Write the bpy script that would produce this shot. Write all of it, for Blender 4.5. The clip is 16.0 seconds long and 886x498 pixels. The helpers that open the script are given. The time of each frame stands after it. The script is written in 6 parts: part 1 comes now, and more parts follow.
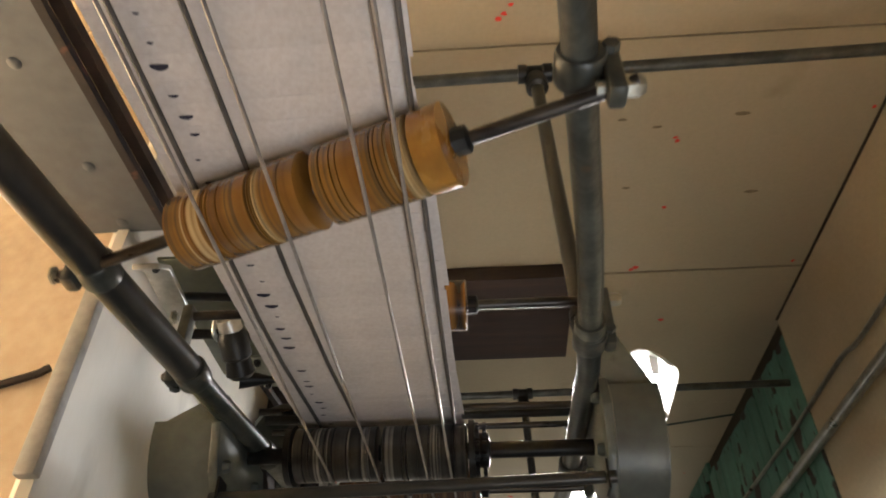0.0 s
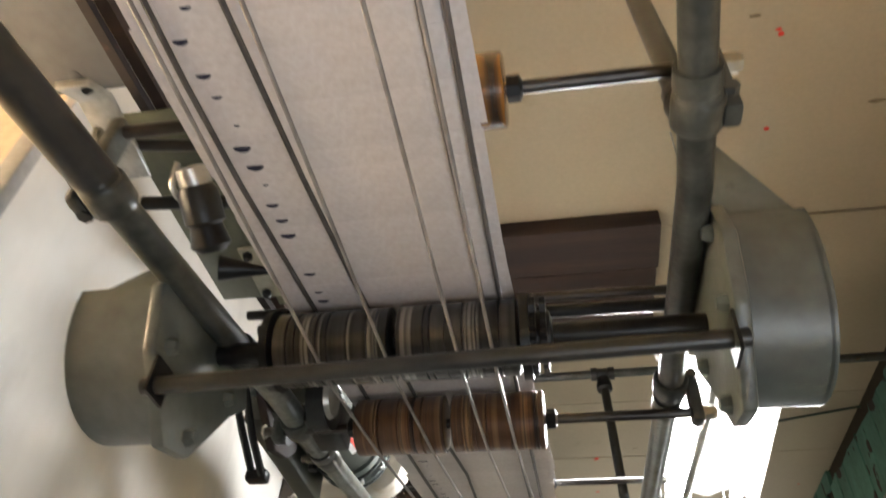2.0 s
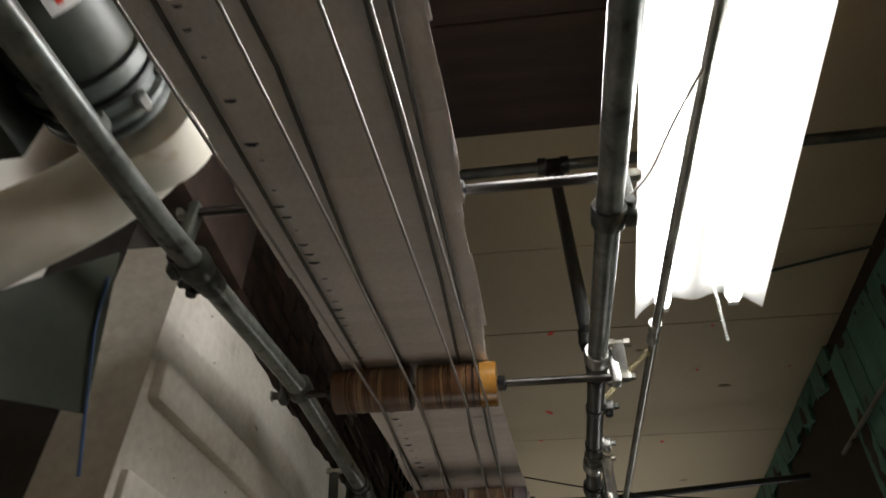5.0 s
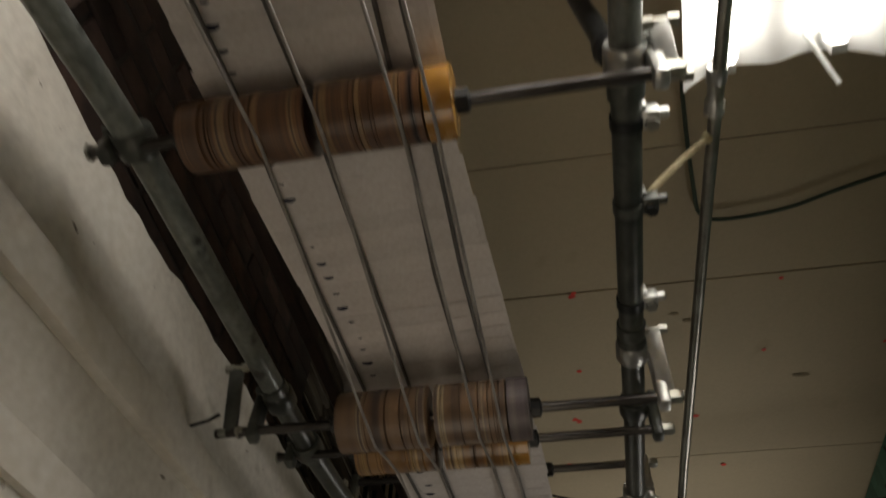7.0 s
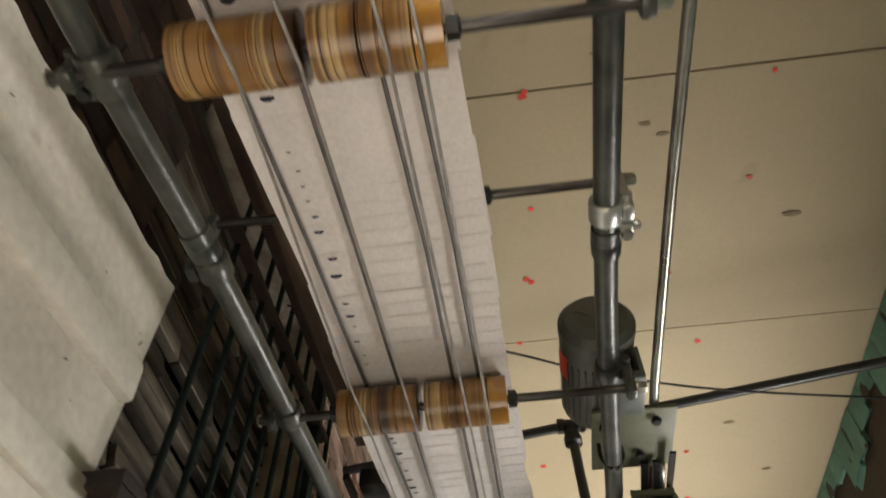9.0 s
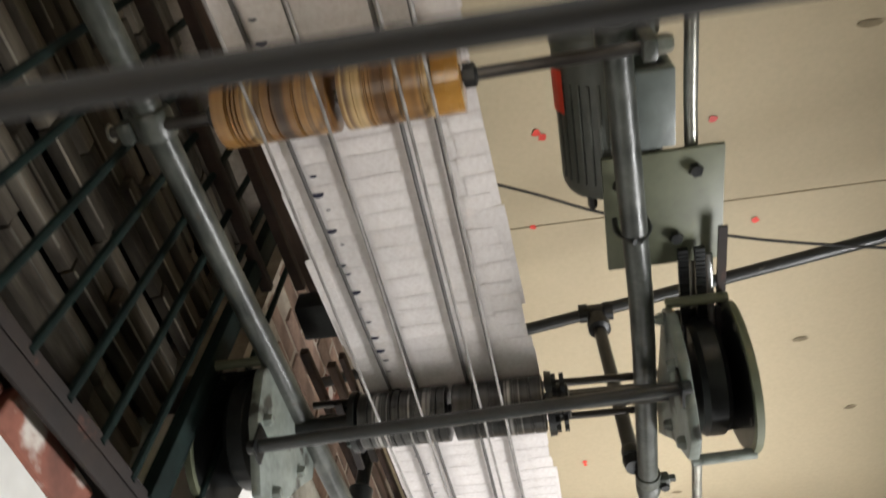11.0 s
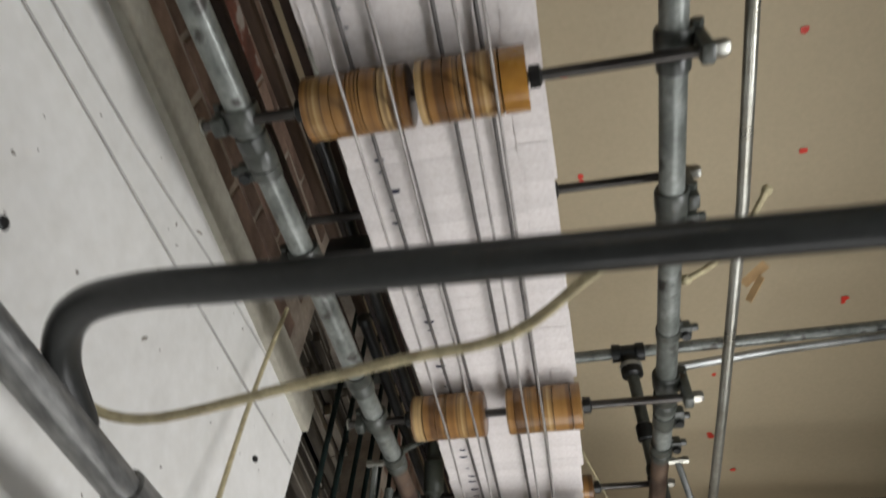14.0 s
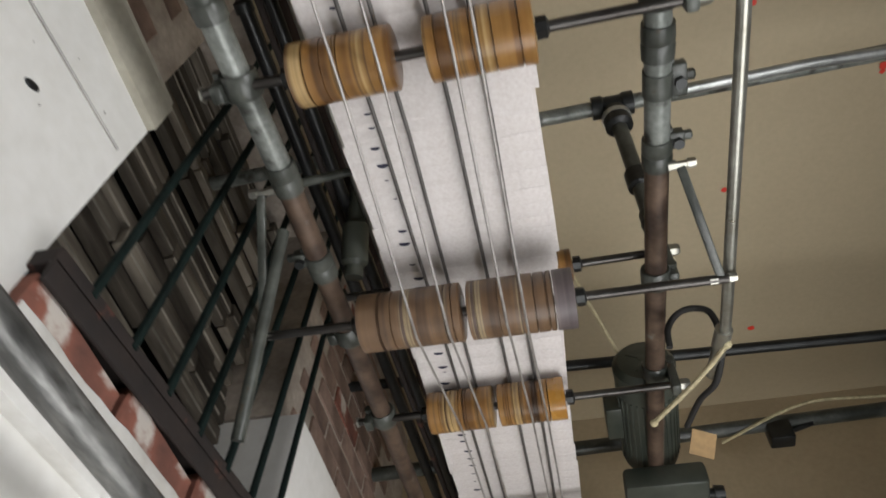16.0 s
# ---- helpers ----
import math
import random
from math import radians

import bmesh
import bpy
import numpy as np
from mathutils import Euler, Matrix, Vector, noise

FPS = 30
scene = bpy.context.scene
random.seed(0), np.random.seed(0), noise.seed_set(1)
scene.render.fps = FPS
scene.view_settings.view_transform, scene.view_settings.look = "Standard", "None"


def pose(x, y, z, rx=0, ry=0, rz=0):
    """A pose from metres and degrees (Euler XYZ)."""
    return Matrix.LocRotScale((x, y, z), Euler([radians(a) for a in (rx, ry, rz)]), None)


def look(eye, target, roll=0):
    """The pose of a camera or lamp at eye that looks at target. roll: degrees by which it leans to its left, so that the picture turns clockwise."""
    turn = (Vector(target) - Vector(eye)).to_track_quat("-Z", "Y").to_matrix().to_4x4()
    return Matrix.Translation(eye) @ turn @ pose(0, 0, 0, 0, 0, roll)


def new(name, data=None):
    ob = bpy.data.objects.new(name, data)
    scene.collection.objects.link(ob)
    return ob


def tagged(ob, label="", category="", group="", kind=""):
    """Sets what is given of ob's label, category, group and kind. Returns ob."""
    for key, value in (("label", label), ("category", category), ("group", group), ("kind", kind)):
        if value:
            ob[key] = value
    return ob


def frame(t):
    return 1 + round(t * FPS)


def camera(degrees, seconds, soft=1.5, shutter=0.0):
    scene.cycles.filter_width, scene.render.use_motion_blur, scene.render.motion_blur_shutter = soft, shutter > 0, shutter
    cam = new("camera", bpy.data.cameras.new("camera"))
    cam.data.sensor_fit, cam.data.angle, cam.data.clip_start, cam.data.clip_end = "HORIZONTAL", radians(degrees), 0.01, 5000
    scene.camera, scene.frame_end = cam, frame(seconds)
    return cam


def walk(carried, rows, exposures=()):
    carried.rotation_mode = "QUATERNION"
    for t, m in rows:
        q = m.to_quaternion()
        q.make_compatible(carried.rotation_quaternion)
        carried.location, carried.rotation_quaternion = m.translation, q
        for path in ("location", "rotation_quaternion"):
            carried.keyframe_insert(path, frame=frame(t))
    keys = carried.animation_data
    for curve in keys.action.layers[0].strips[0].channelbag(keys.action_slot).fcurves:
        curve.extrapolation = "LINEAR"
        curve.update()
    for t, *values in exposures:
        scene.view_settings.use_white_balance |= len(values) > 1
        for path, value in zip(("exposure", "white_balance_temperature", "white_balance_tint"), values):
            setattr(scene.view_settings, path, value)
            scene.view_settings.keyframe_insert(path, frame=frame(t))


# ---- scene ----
cam = camera(63.15, 16.0, soft=1.7, shutter=0.5)
PATH = [
    (0, pose(0.000, -0.000, 1.500, 130.30, 0.00, 3.94)),
    (0.5, pose(0.023, 0.149, 1.512, 130.84, -1.83, 6.76)),
    (1, pose(0.048, 0.257, 1.509, 131.98, -2.44, 10.88)),
    (1.5, pose(0.033, 0.397, 1.513, 134.88, -3.56, 10.49)),
    (2, pose(0.011, 0.529, 1.517, 133.49, -2.58, 9.51)),
    (2.5, pose(0.009, 0.648, 1.511, 131.38, -1.21, 9.71)),
    (3, pose(0.039, 0.823, 1.516, 130.70, -1.99, 10.49)),
    (3.5, pose(0.082, 1.013, 1.510, 130.40, -2.03, 8.95)),
    (4, pose(0.052, 1.220, 1.508, 132.40, -2.30, 7.10)),
    (4.2, pose(0.047, 1.282, 1.509, 131.98, -1.17, 7.90)),
    (6.3, pose(0.072, 2.108, 1.544, 136.90, -1.16, 7.08)),
    (6.5, pose(0.067, 2.206, 1.538, 138.45, -0.27, 6.68)),
    (7, pose(0.067, 2.463, 1.529, 141.17, -2.14, 9.94)),
    (7.5, pose(0.084, 2.695, 1.531, 141.28, -2.65, 8.78)),
    (8, pose(0.052, 2.925, 1.541, 144.29, -1.45, 7.58)),
    (8.5, pose(0.027, 3.096, 1.536, 142.38, -0.39, 6.89)),
    (8.7, pose(0.030, 3.164, 1.530, 141.80, 0.11, 7.05)),
    (10.8, pose(0.084, 3.959, 1.552, 144.29, -0.63, 9.04)),
    (11, pose(0.094, 4.030, 1.548, 145.96, -2.35, 10.48)),
    (11.5, pose(0.123, 4.226, 1.549, 143.92, -3.52, 9.40)),
    (12, pose(0.092, 4.454, 1.539, 142.63, -3.75, 8.74)),
    (12.5, pose(0.064, 4.636, 1.554, 143.58, -1.51, 10.59)),
    (13, pose(0.078, 4.823, 1.558, 144.88, -2.08, 12.52)),
    (13.5, pose(0.102, 5.005, 1.564, 144.44, -2.74, 12.78)),
    (14, pose(0.057, 5.209, 1.557, 143.96, -3.34, 10.64)),
    (14.5, pose(0.035, 5.393, 1.571, 142.22, -1.62, 10.68)),
    (15, pose(0.038, 5.646, 1.552, 142.09, -0.50, 13.63)),
    (15.5, pose(0.060, 5.845, 1.571, 142.83, -2.01, 13.51)),
    (16, pose(0.053, 6.021, 1.577, 145.25, -2.32, 12.22)),
]
walk(cam, PATH, exposures=[(0, -0.45, 6350, 10), (1, 0.05, 6250, 10), (2, 0.25, 6150, 10), (2.5, 0.35, 6100, 10), (3.5, -0.15, 6300, 10), (4, -0.95, 6400, 10), (6.5, -1.75, 6600, 10), (7, -1.65, 6900, 10), (7.5, -0.65, 7025, 10), (8, -0.4, 7150, 10), (8.5, -0.08, 7050, 10), (11, 0.48, 6350, 10), (12, 0.2, 6250, 10), (12.5, -0.2, 6250, 10), (13, -0.5, 6250, 10), (13.5, -0.68, 6250, 10), (14, -0.8, 6250, 10), (15, -0.86, 6250, 10), (15.5, -0.9, 6250, 10), (16, -0.86, 6250, 10)])

# ---------------------------------------------------------------- light
world = bpy.data.worlds.new("world")
scene.world = world
world.use_nodes = True
world.node_tree.nodes["Background"].inputs[0].default_value = (1.0, 0.96, 0.92, 1)
world.node_tree.nodes["Background"].inputs[1].default_value = 0.1


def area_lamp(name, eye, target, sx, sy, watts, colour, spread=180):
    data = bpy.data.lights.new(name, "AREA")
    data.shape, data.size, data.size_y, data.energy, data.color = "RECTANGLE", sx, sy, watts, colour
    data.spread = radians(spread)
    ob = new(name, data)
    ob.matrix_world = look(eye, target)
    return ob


# area lamp for the fluorescent fixture, then unseen lamps added as fill below the conveyor
area_lamp("tube_light", (0.435, 2.42, 2.572), (0.17, 2.32, 1.7), 0.2, 1.0, 46, (1.0, 0.98, 0.95))
area_lamp("room_fill_far", (0.6, 7.1, 1.0), (-0.05, 6.95, 2.6), 1.4, 1.3, 22, (1.0, 0.975, 0.935), 105)
area_lamp("room_fill_wall", (1.28, 5.7, 1.68), (-0.55, 5.7, 2.26), 1.3, 0.3, 31, (1.0, 0.98, 0.95), 158)
area_lamp("room_fill_near", (0.5, 0.1, 0.7), (0.05, 0.55, 2.8), 1.2, 0.5, 4.6, (0.98, 0.985, 0.98), 85)
area_lamp("room_fill_mid", (-0.15, 3.3, 0.9), (-0.15, 3.5, 2.4), 0.5, 1.2, 1.9, (1.0, 0.87, 0.72), 80)
# unseen warm lamp, added to brighten the side wall
area_lamp("side_fill_warm", (-1.5, 0.0, 2.3), (-2.1, 0.75, 2.2), 0.4, 0.3, 230, (1.0, 0.9, 0.76), 100)


# ---------------------------------------------------------------- materials
def shader(name, colour, rough=0.6, metal=0.0, second=None, scale=8.0, grain=60.0, bump=0.15, spread=0.25,
           coat=0.0, stretch=(1, 1, 1), vary=0.0, spots=None, spot_scale=3.0, spot_edge=0.62, spot_soft=0.05, grit=0.35):
    """Two scales of variation: broad patches towards `second`, fine grain in colour and relief."""
    m = bpy.data.materials.new(name)
    m.use_nodes = True
    t = m.node_tree
    b = t.nodes["Principled BSDF"]
    b.inputs["Roughness"].default_value = rough
    b.inputs["Metallic"].default_value = metal
    b.inputs["Coat Weight"].default_value = coat
    co = t.nodes.new("ShaderNodeTexCoord")
    mp = t.nodes.new("ShaderNodeMapping")
    mp.inputs["Scale"].default_value = stretch
    t.links.new(co.outputs["Object"], mp.inputs[0])

    def noise_tex(s, detail):
        n = t.nodes.new("ShaderNodeTexNoise")
        n.inputs["Scale"].default_value, n.inputs["Detail"].default_value = s, detail
        t.links.new(mp.outputs[0], n.inputs["Vector"])
        return n

    big, fine = noise_tex(scale, 4), noise_tex(grain, 3)
    ramp = t.nodes.new("ShaderNodeValToRGB")
    second = second or tuple(c * (1 - spread) for c in colour)
    ramp.color_ramp.elements[0].position, ramp.color_ramp.elements[1].position = 0.36, 0.64
    ramp.color_ramp.elements[0].color, ramp.color_ramp.elements[1].color = (*second, 1), (*colour, 1)
    t.links.new(big.outputs["Fac"], ramp.inputs[0])
    mix = t.nodes.new("ShaderNodeMix")
    mix.data_type, mix.blend_type = "RGBA", "OVERLAY"
    mix.inputs["Factor"].default_value = grit
    t.links.new(ramp.outputs[0], mix.inputs["A"])
    t.links.new(fine.outputs["Color"], mix.inputs["B"])
    sat = t.nodes.new("ShaderNodeHueSaturation")
    out = mix.outputs["Result"]
    bw = t.nodes.new("ShaderNodeRGBToBW")
    t.links.new(fine.outputs["Color"], bw.inputs[0])
    t.links.new(bw.outputs[0], mix.inputs["B"])
    if spots:
        n = noise_tex(spot_scale, 5)
        r2 = t.nodes.new("ShaderNodeValToRGB")
        r2.color_ramp.elements[0].position, r2.color_ramp.elements[1].position = spot_edge, spot_edge + spot_soft
        t.links.new(n.outputs["Fac"], r2.inputs[0])
        m2 = t.nodes.new("ShaderNodeMix")
        m2.data_type = "RGBA"
        m2.inputs["B"].default_value = (*spots, 1)
        t.links.new(r2.outputs[0], m2.inputs["Factor"])
        t.links.new(out, m2.inputs["A"])
        out = m2.outputs["Result"]
    if vary:
        info = t.nodes.new("ShaderNodeObjectInfo")
        mr = t.nodes.new("ShaderNodeMapRange")
        mr.inputs["To Min"].default_value, mr.inputs["To Max"].default_value = 1 - vary, 1 + vary
        t.links.new(info.outputs["Random"], mr.inputs[0])
        t.links.new(mr.outputs[0], sat.inputs["Value"])
        t.links.new(out, sat.inputs["Color"])
        out = sat.outputs[0]
    t.links.new(out, b.inputs["Base Color"])
    rr = t.nodes.new("ShaderNodeMapRange")
    rr.inputs["To Min"].default_value, rr.inputs["To Max"].default_value = max(rough - 0.12, 0.05), min(rough + 0.15, 1)
    t.links.new(big.outputs["Fac"], rr.inputs[0])
    t.links.new(rr.outputs[0], b.inputs["Roughness"])
    bp = t.nodes.new("ShaderNodeBump")
    bp.inputs["Strength"].default_value, bp.inputs["Distance"].default_value = bump, 0.002
    t.links.new(fine.outputs["Fac"], bp.inputs["Height"])
    t.links.new(bp.outputs[0], b.inputs["Normal"])
    return m


def glow(name, colour, strength):
    m = bpy.data.materials.new(name)
    m.use_nodes = True
    b = m.node_tree.nodes["Principled BSDF"]
    b.inputs["Base Color"].default_value = (0.9, 0.9, 0.88, 1)
    b.inputs["Emission Color"].default_value = (*colour, 1)
    b.inputs["Emission Strength"].default_value = strength
    return m


NEWSPRINT = shader("newsprint", (0.66, 0.62, 0.605), 0.85, second=(0.60, 0.56, 0.54), scale=5, grain=160, bump=0.12, vary=0.05)
INK = shader("printing_ink", (0.02, 0.02, 0.045), 0.7)
PIPE_PAINT = shader("grey_green_painted_pipe", (0.072, 0.077, 0.067), 0.33, second=(0.026, 0.029, 0.025), scale=15, grain=110, bump=0.35, grit=0.55,
                    spots=(0.06, 0.045, 0.03), spot_scale=22, spot_edge=0.68)
GALV = shader("galvanised_pipe", (0.42, 0.43, 0.42), 0.34, metal=0.75, second=(0.28, 0.29, 0.28), scale=16, grain=140, bump=0.12)
CONDUIT = shader("steel_conduit", (0.40, 0.40, 0.36), 0.3, metal=0.8, second=(0.27, 0.26, 0.22), scale=12, grain=90)
RUSTY_PIPE = shader("rusty_pipe", (0.13, 0.088, 0.062), 0.42, metal=0.2, second=(0.042, 0.027, 0.021), scale=18, grain=80, bump=0.3,
                    spots=(0.19, 0.18, 0.155), spot_scale=22, spot_edge=0.66, spot_soft=0.1)
CAST = shader("grey_enamelled_casting", (0.135, 0.155, 0.145), 0.36, second=(0.095, 0.112, 0.104), scale=7, grain=45, bump=0.3,
              spots=(0.04, 0.042, 0.038), spot_scale=17, spot_edge=0.66, spot_soft=0.1)
WORN_CAST = shader("chipped_pale_grey_enamel", (0.21, 0.232, 0.208), 0.42, second=(0.13, 0.146, 0.13), scale=9, grain=55, bump=0.5, grit=0.6,
                   spots=(0.035, 0.034, 0.028), spot_scale=15, spot_edge=0.585, spot_soft=0.06)
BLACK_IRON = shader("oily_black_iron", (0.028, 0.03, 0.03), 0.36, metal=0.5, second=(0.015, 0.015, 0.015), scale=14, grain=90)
ROD = shader("dark_steel_rod", (0.10, 0.095, 0.09), 0.3, metal=0.85, second=(0.05, 0.045, 0.042), scale=25, grain=150, stretch=(0.3, 1, 1))
ZINC = shader("zinc_fitting", (0.55, 0.56, 0.54), 0.32, metal=0.7, second=(0.38, 0.38, 0.36), scale=20, grain=90)
STRING = shader("waxed_grey_cord", (0.34, 0.32, 0.30), 0.32, metal=0.3, second=(0.22, 0.2, 0.19), scale=30, grain=300)
# carrying cords: the dark colour includes their shadow on the paper
SHADED_STRING = shader("shadowed_dark_cord", (0.11, 0.10, 0.095), 0.5, second=(0.06, 0.055, 0.05), scale=30, grain=300)
BEIGE_BOARD = shader("beige_painted_ceiling_board", (0.48, 0.402, 0.27), 0.7, second=(0.44, 0.364, 0.24), scale=1.2, grain=70, bump=0.06,
                     spots=(0.30, 0.235, 0.14), spot_scale=2.6, spot_edge=0.66, spot_soft=0.16, grit=0.1)
RED_PAINT = shader("red_marking_paint", (0.8, 0.05, 0.025), 0.5)
SEAM = shader("dark_seam", (0.05, 0.035, 0.02), 0.9)
WALL_BEIGE = shader("beige_wall_board", (0.49, 0.40, 0.265), 0.75, second=(0.43, 0.345, 0.225), scale=1.5, grain=60,
                    spots=(0.33, 0.24, 0.145), spot_scale=2.1, spot_edge=0.66, spot_soft=0.14, grit=0.15)
GREEN_WALL = shader("peeling_green_paint", (0.115, 0.27, 0.205), 0.65, second=(0.075, 0.175, 0.135), scale=5, grain=45, bump=0.5, stretch=(1, 1.3, 0.8), vary=0.15,
                    spots=(0.03, 0.02, 0.015), spot_scale=6.5, spot_edge=0.58, spot_soft=0.015)
WHITE_WALL = shader("white_plaster", (0.74, 0.73, 0.70), 0.7, second=(0.66, 0.65, 0.62), scale=2.0, grain=35, bump=0.25,
                    spots=(0.42, 0.40, 0.37), spot_scale=5.0, spot_edge=0.76)
CREAM_WALL = shader("cream_wall", (0.62, 0.59, 0.53), 0.7, second=(0.47, 0.44, 0.385), scale=2.6, grain=55, bump=0.55,
                    spots=(0.27, 0.235, 0.19), spot_scale=7.0, spot_edge=0.66, spot_soft=0.12)
HONEY_RING = shader("bright_varnished_ring", (0.38, 0.19, 0.035), 0.24, second=(0.26, 0.12, 0.022), scale=14, grain=60, bump=0.05, coat=0.6)
DIRTY_CREAM = shader("smeared_cream_paint", (0.78, 0.76, 0.70), 0.42, second=(0.68, 0.655, 0.60), scale=2.2, grain=30, bump=0.12, stretch=(1, 1.6, 0.7),
                     spots=(0.46, 0.44, 0.39), spot_scale=3.0, spot_edge=0.6, spot_soft=0.2, grit=0.15)
ORANGE_WALL = shader("warm_cream_wall", (0.74, 0.60, 0.43), 0.8, scale=1.2, grain=40)
LEDGE = shader("grey_beige_ledge", (0.36, 0.34, 0.28), 0.7, second=(0.28, 0.26, 0.21), scale=5, grain=60)
BRICK = shader("brown_brick", (0.27, 0.185, 0.145), 0.9, second=(0.14, 0.092, 0.072), scale=9, grain=60, bump=0.6, vary=0.35)
RED_BRICK = shader("orange_red_brick_with_limewash", (0.25, 0.095, 0.065), 0.9, second=(0.11, 0.05, 0.038), scale=9, grain=60, bump=0.6, vary=0.25,
                   spots=(0.55, 0.50, 0.45), spot_scale=11, spot_edge=0.57, spot_soft=0.07)
# darker brick and mortar tones for the stretch before the first window
DARK_BRICK = shader("dark_brown_brick", (0.075, 0.045, 0.036), 0.9, second=(0.028, 0.019, 0.016), scale=9, grain=60, bump=0.6, vary=0.4)
DARK_MORTAR = shader("dark_grey_mortar", (0.05, 0.042, 0.036), 0.95, second=(0.025, 0.021, 0.018), scale=12, grain=70, bump=0.6)
MORTAR = shader("pale_grey_mortar", (0.46, 0.40, 0.34), 0.95, second=(0.30, 0.255, 0.21), scale=12, grain=70, bump=0.6)
DARK_WOOD = shader("dark_stained_timber", (0.05, 0.029, 0.021), 0.85, second=(0.026, 0.016, 0.012), scale=5, grain=50, bump=0.4, stretch=(0.25, 3, 3), vary=0.2)
LATH = shader("worn_brown_lath", (0.16, 0.105, 0.075), 0.85, second=(0.07, 0.045, 0.033), scale=7, grain=60, bump=0.5, stretch=(2, 0.3, 2), vary=0.3)
BARN = shader("weathered_boards", (0.155, 0.135, 0.108), 0.85, second=(0.042, 0.035, 0.028), scale=6, grain=55, bump=0.5, stretch=(2, 0.4, 2), vary=0.5,
              spots=(0.20, 0.18, 0.145), spot_scale=12, spot_edge=0.62, spot_soft=0.1)
EDGE_HIGHLIGHT = shader("pale_edge_highlight", (0.27, 0.245, 0.20), 0.85, second=(0.10, 0.088, 0.07), scale=14, grain=70, bump=0.4, stretch=(2, 0.6, 2), vary=0.35)
GRILLE = shader("dark_green_bars", (0.011, 0.02, 0.018), 0.72, second=(0.008, 0.013, 0.012), scale=20, grain=80)
for dull in (GRILLE, BARN):
    dull.node_tree.nodes["Principled BSDF"].inputs["Specular IOR Level"].default_value = 0.12
DARK_PIPE = shader("black_painted_pipe", (0.035, 0.037, 0.036), 0.32, second=(0.02, 0.021, 0.02), scale=11, grain=110, bump=0.2, spots=(0.09, 0.085, 0.075), spot_scale=26, spot_edge=0.7)
LIGHT_PIPE = shader("worn_grey_pipe", (0.23, 0.245, 0.228), 0.33, metal=0.3, second=(0.12, 0.13, 0.118), scale=16, grain=110, bump=0.35, spots=(0.045, 0.042, 0.036), spot_scale=24, spot_edge=0.58, spot_soft=0.10, grit=0.6)
RUST_STEEL = shader("rusty_brown_steel", (0.026, 0.018, 0.015), 0.8, second=(0.016, 0.012, 0.011), scale=10, grain=60, bump=0.4, spots=(0.09, 0.036, 0.026), spot_scale=14, spot_edge=0.64)
SHEET = shader("grey_sheet_metal", (0.105, 0.116, 0.13), 0.6, metal=0.1, second=(0.085, 0.094, 0.105), scale=2.5, grain=30, bump=0.08)
OLIVE = shader("olive_machine_enamel", (0.14, 0.148, 0.095), 0.45, second=(0.10, 0.108, 0.07), scale=5, grain=45,
               spots=(0.07, 0.065, 0.04), spot_scale=14, spot_edge=0.68)
MOTOR_GREEN = shader("dark_green_motor_enamel", (0.056, 0.062, 0.05), 0.38, second=(0.032, 0.038, 0.03), scale=6, grain=50)
GREEN_STEEL = shader("dark_green_sheet", (0.05, 0.06, 0.04), 0.6, second=(0.034, 0.042, 0.028), scale=5, grain=50)
CREAM_DUCT = shader("cream_duct_with_rust", (0.74, 0.71, 0.62), 0.5, second=(0.66, 0.62, 0.53), scale=4, grain=35,
                    spots=(0.42, 0.27, 0.11), spot_scale=6.5, spot_edge=0.72, spot_soft=0.08)
WHITE_ENAMEL = shader("white_reflector_enamel", (0.82, 0.82, 0.8), 0.3, second=(0.76, 0.76, 0.74), scale=3, grain=40, bump=0.03)
TUBE = glow("fluorescent_tube", (1.0, 0.98, 0.94), 28)
CORD = shader("pale_yellow_cord", (0.50, 0.44, 0.27), 0.8, second=(0.36, 0.31, 0.19), scale=60, grain=200)
RED_LABEL = shader("red_label", (0.75, 0.06, 0.03), 0.4)
WHITE_LABEL = shader("white_label", (0.8, 0.8, 0.8), 0.4)
CARD = shader("tan_card", (0.55, 0.36, 0.17), 0.7)
GREEN_CABLE = shader("dark_green_cable", (0.05, 0.075, 0.05), 0.45)
RUBBER = shader("black_cable", (0.016, 0.015, 0.014), 0.75)
DULL_GALV = shader("dull_galvanised_pipe", (0.27, 0.27, 0.26), 0.38, metal=0.65, second=(0.08, 0.08, 0.077), scale=12, grain=90, bump=0.3, stretch=(2, 0.6, 2),
                   spots=(0.05, 0.046, 0.04), spot_scale=17, spot_edge=0.58, spot_soft=0.12, grit=0.6)


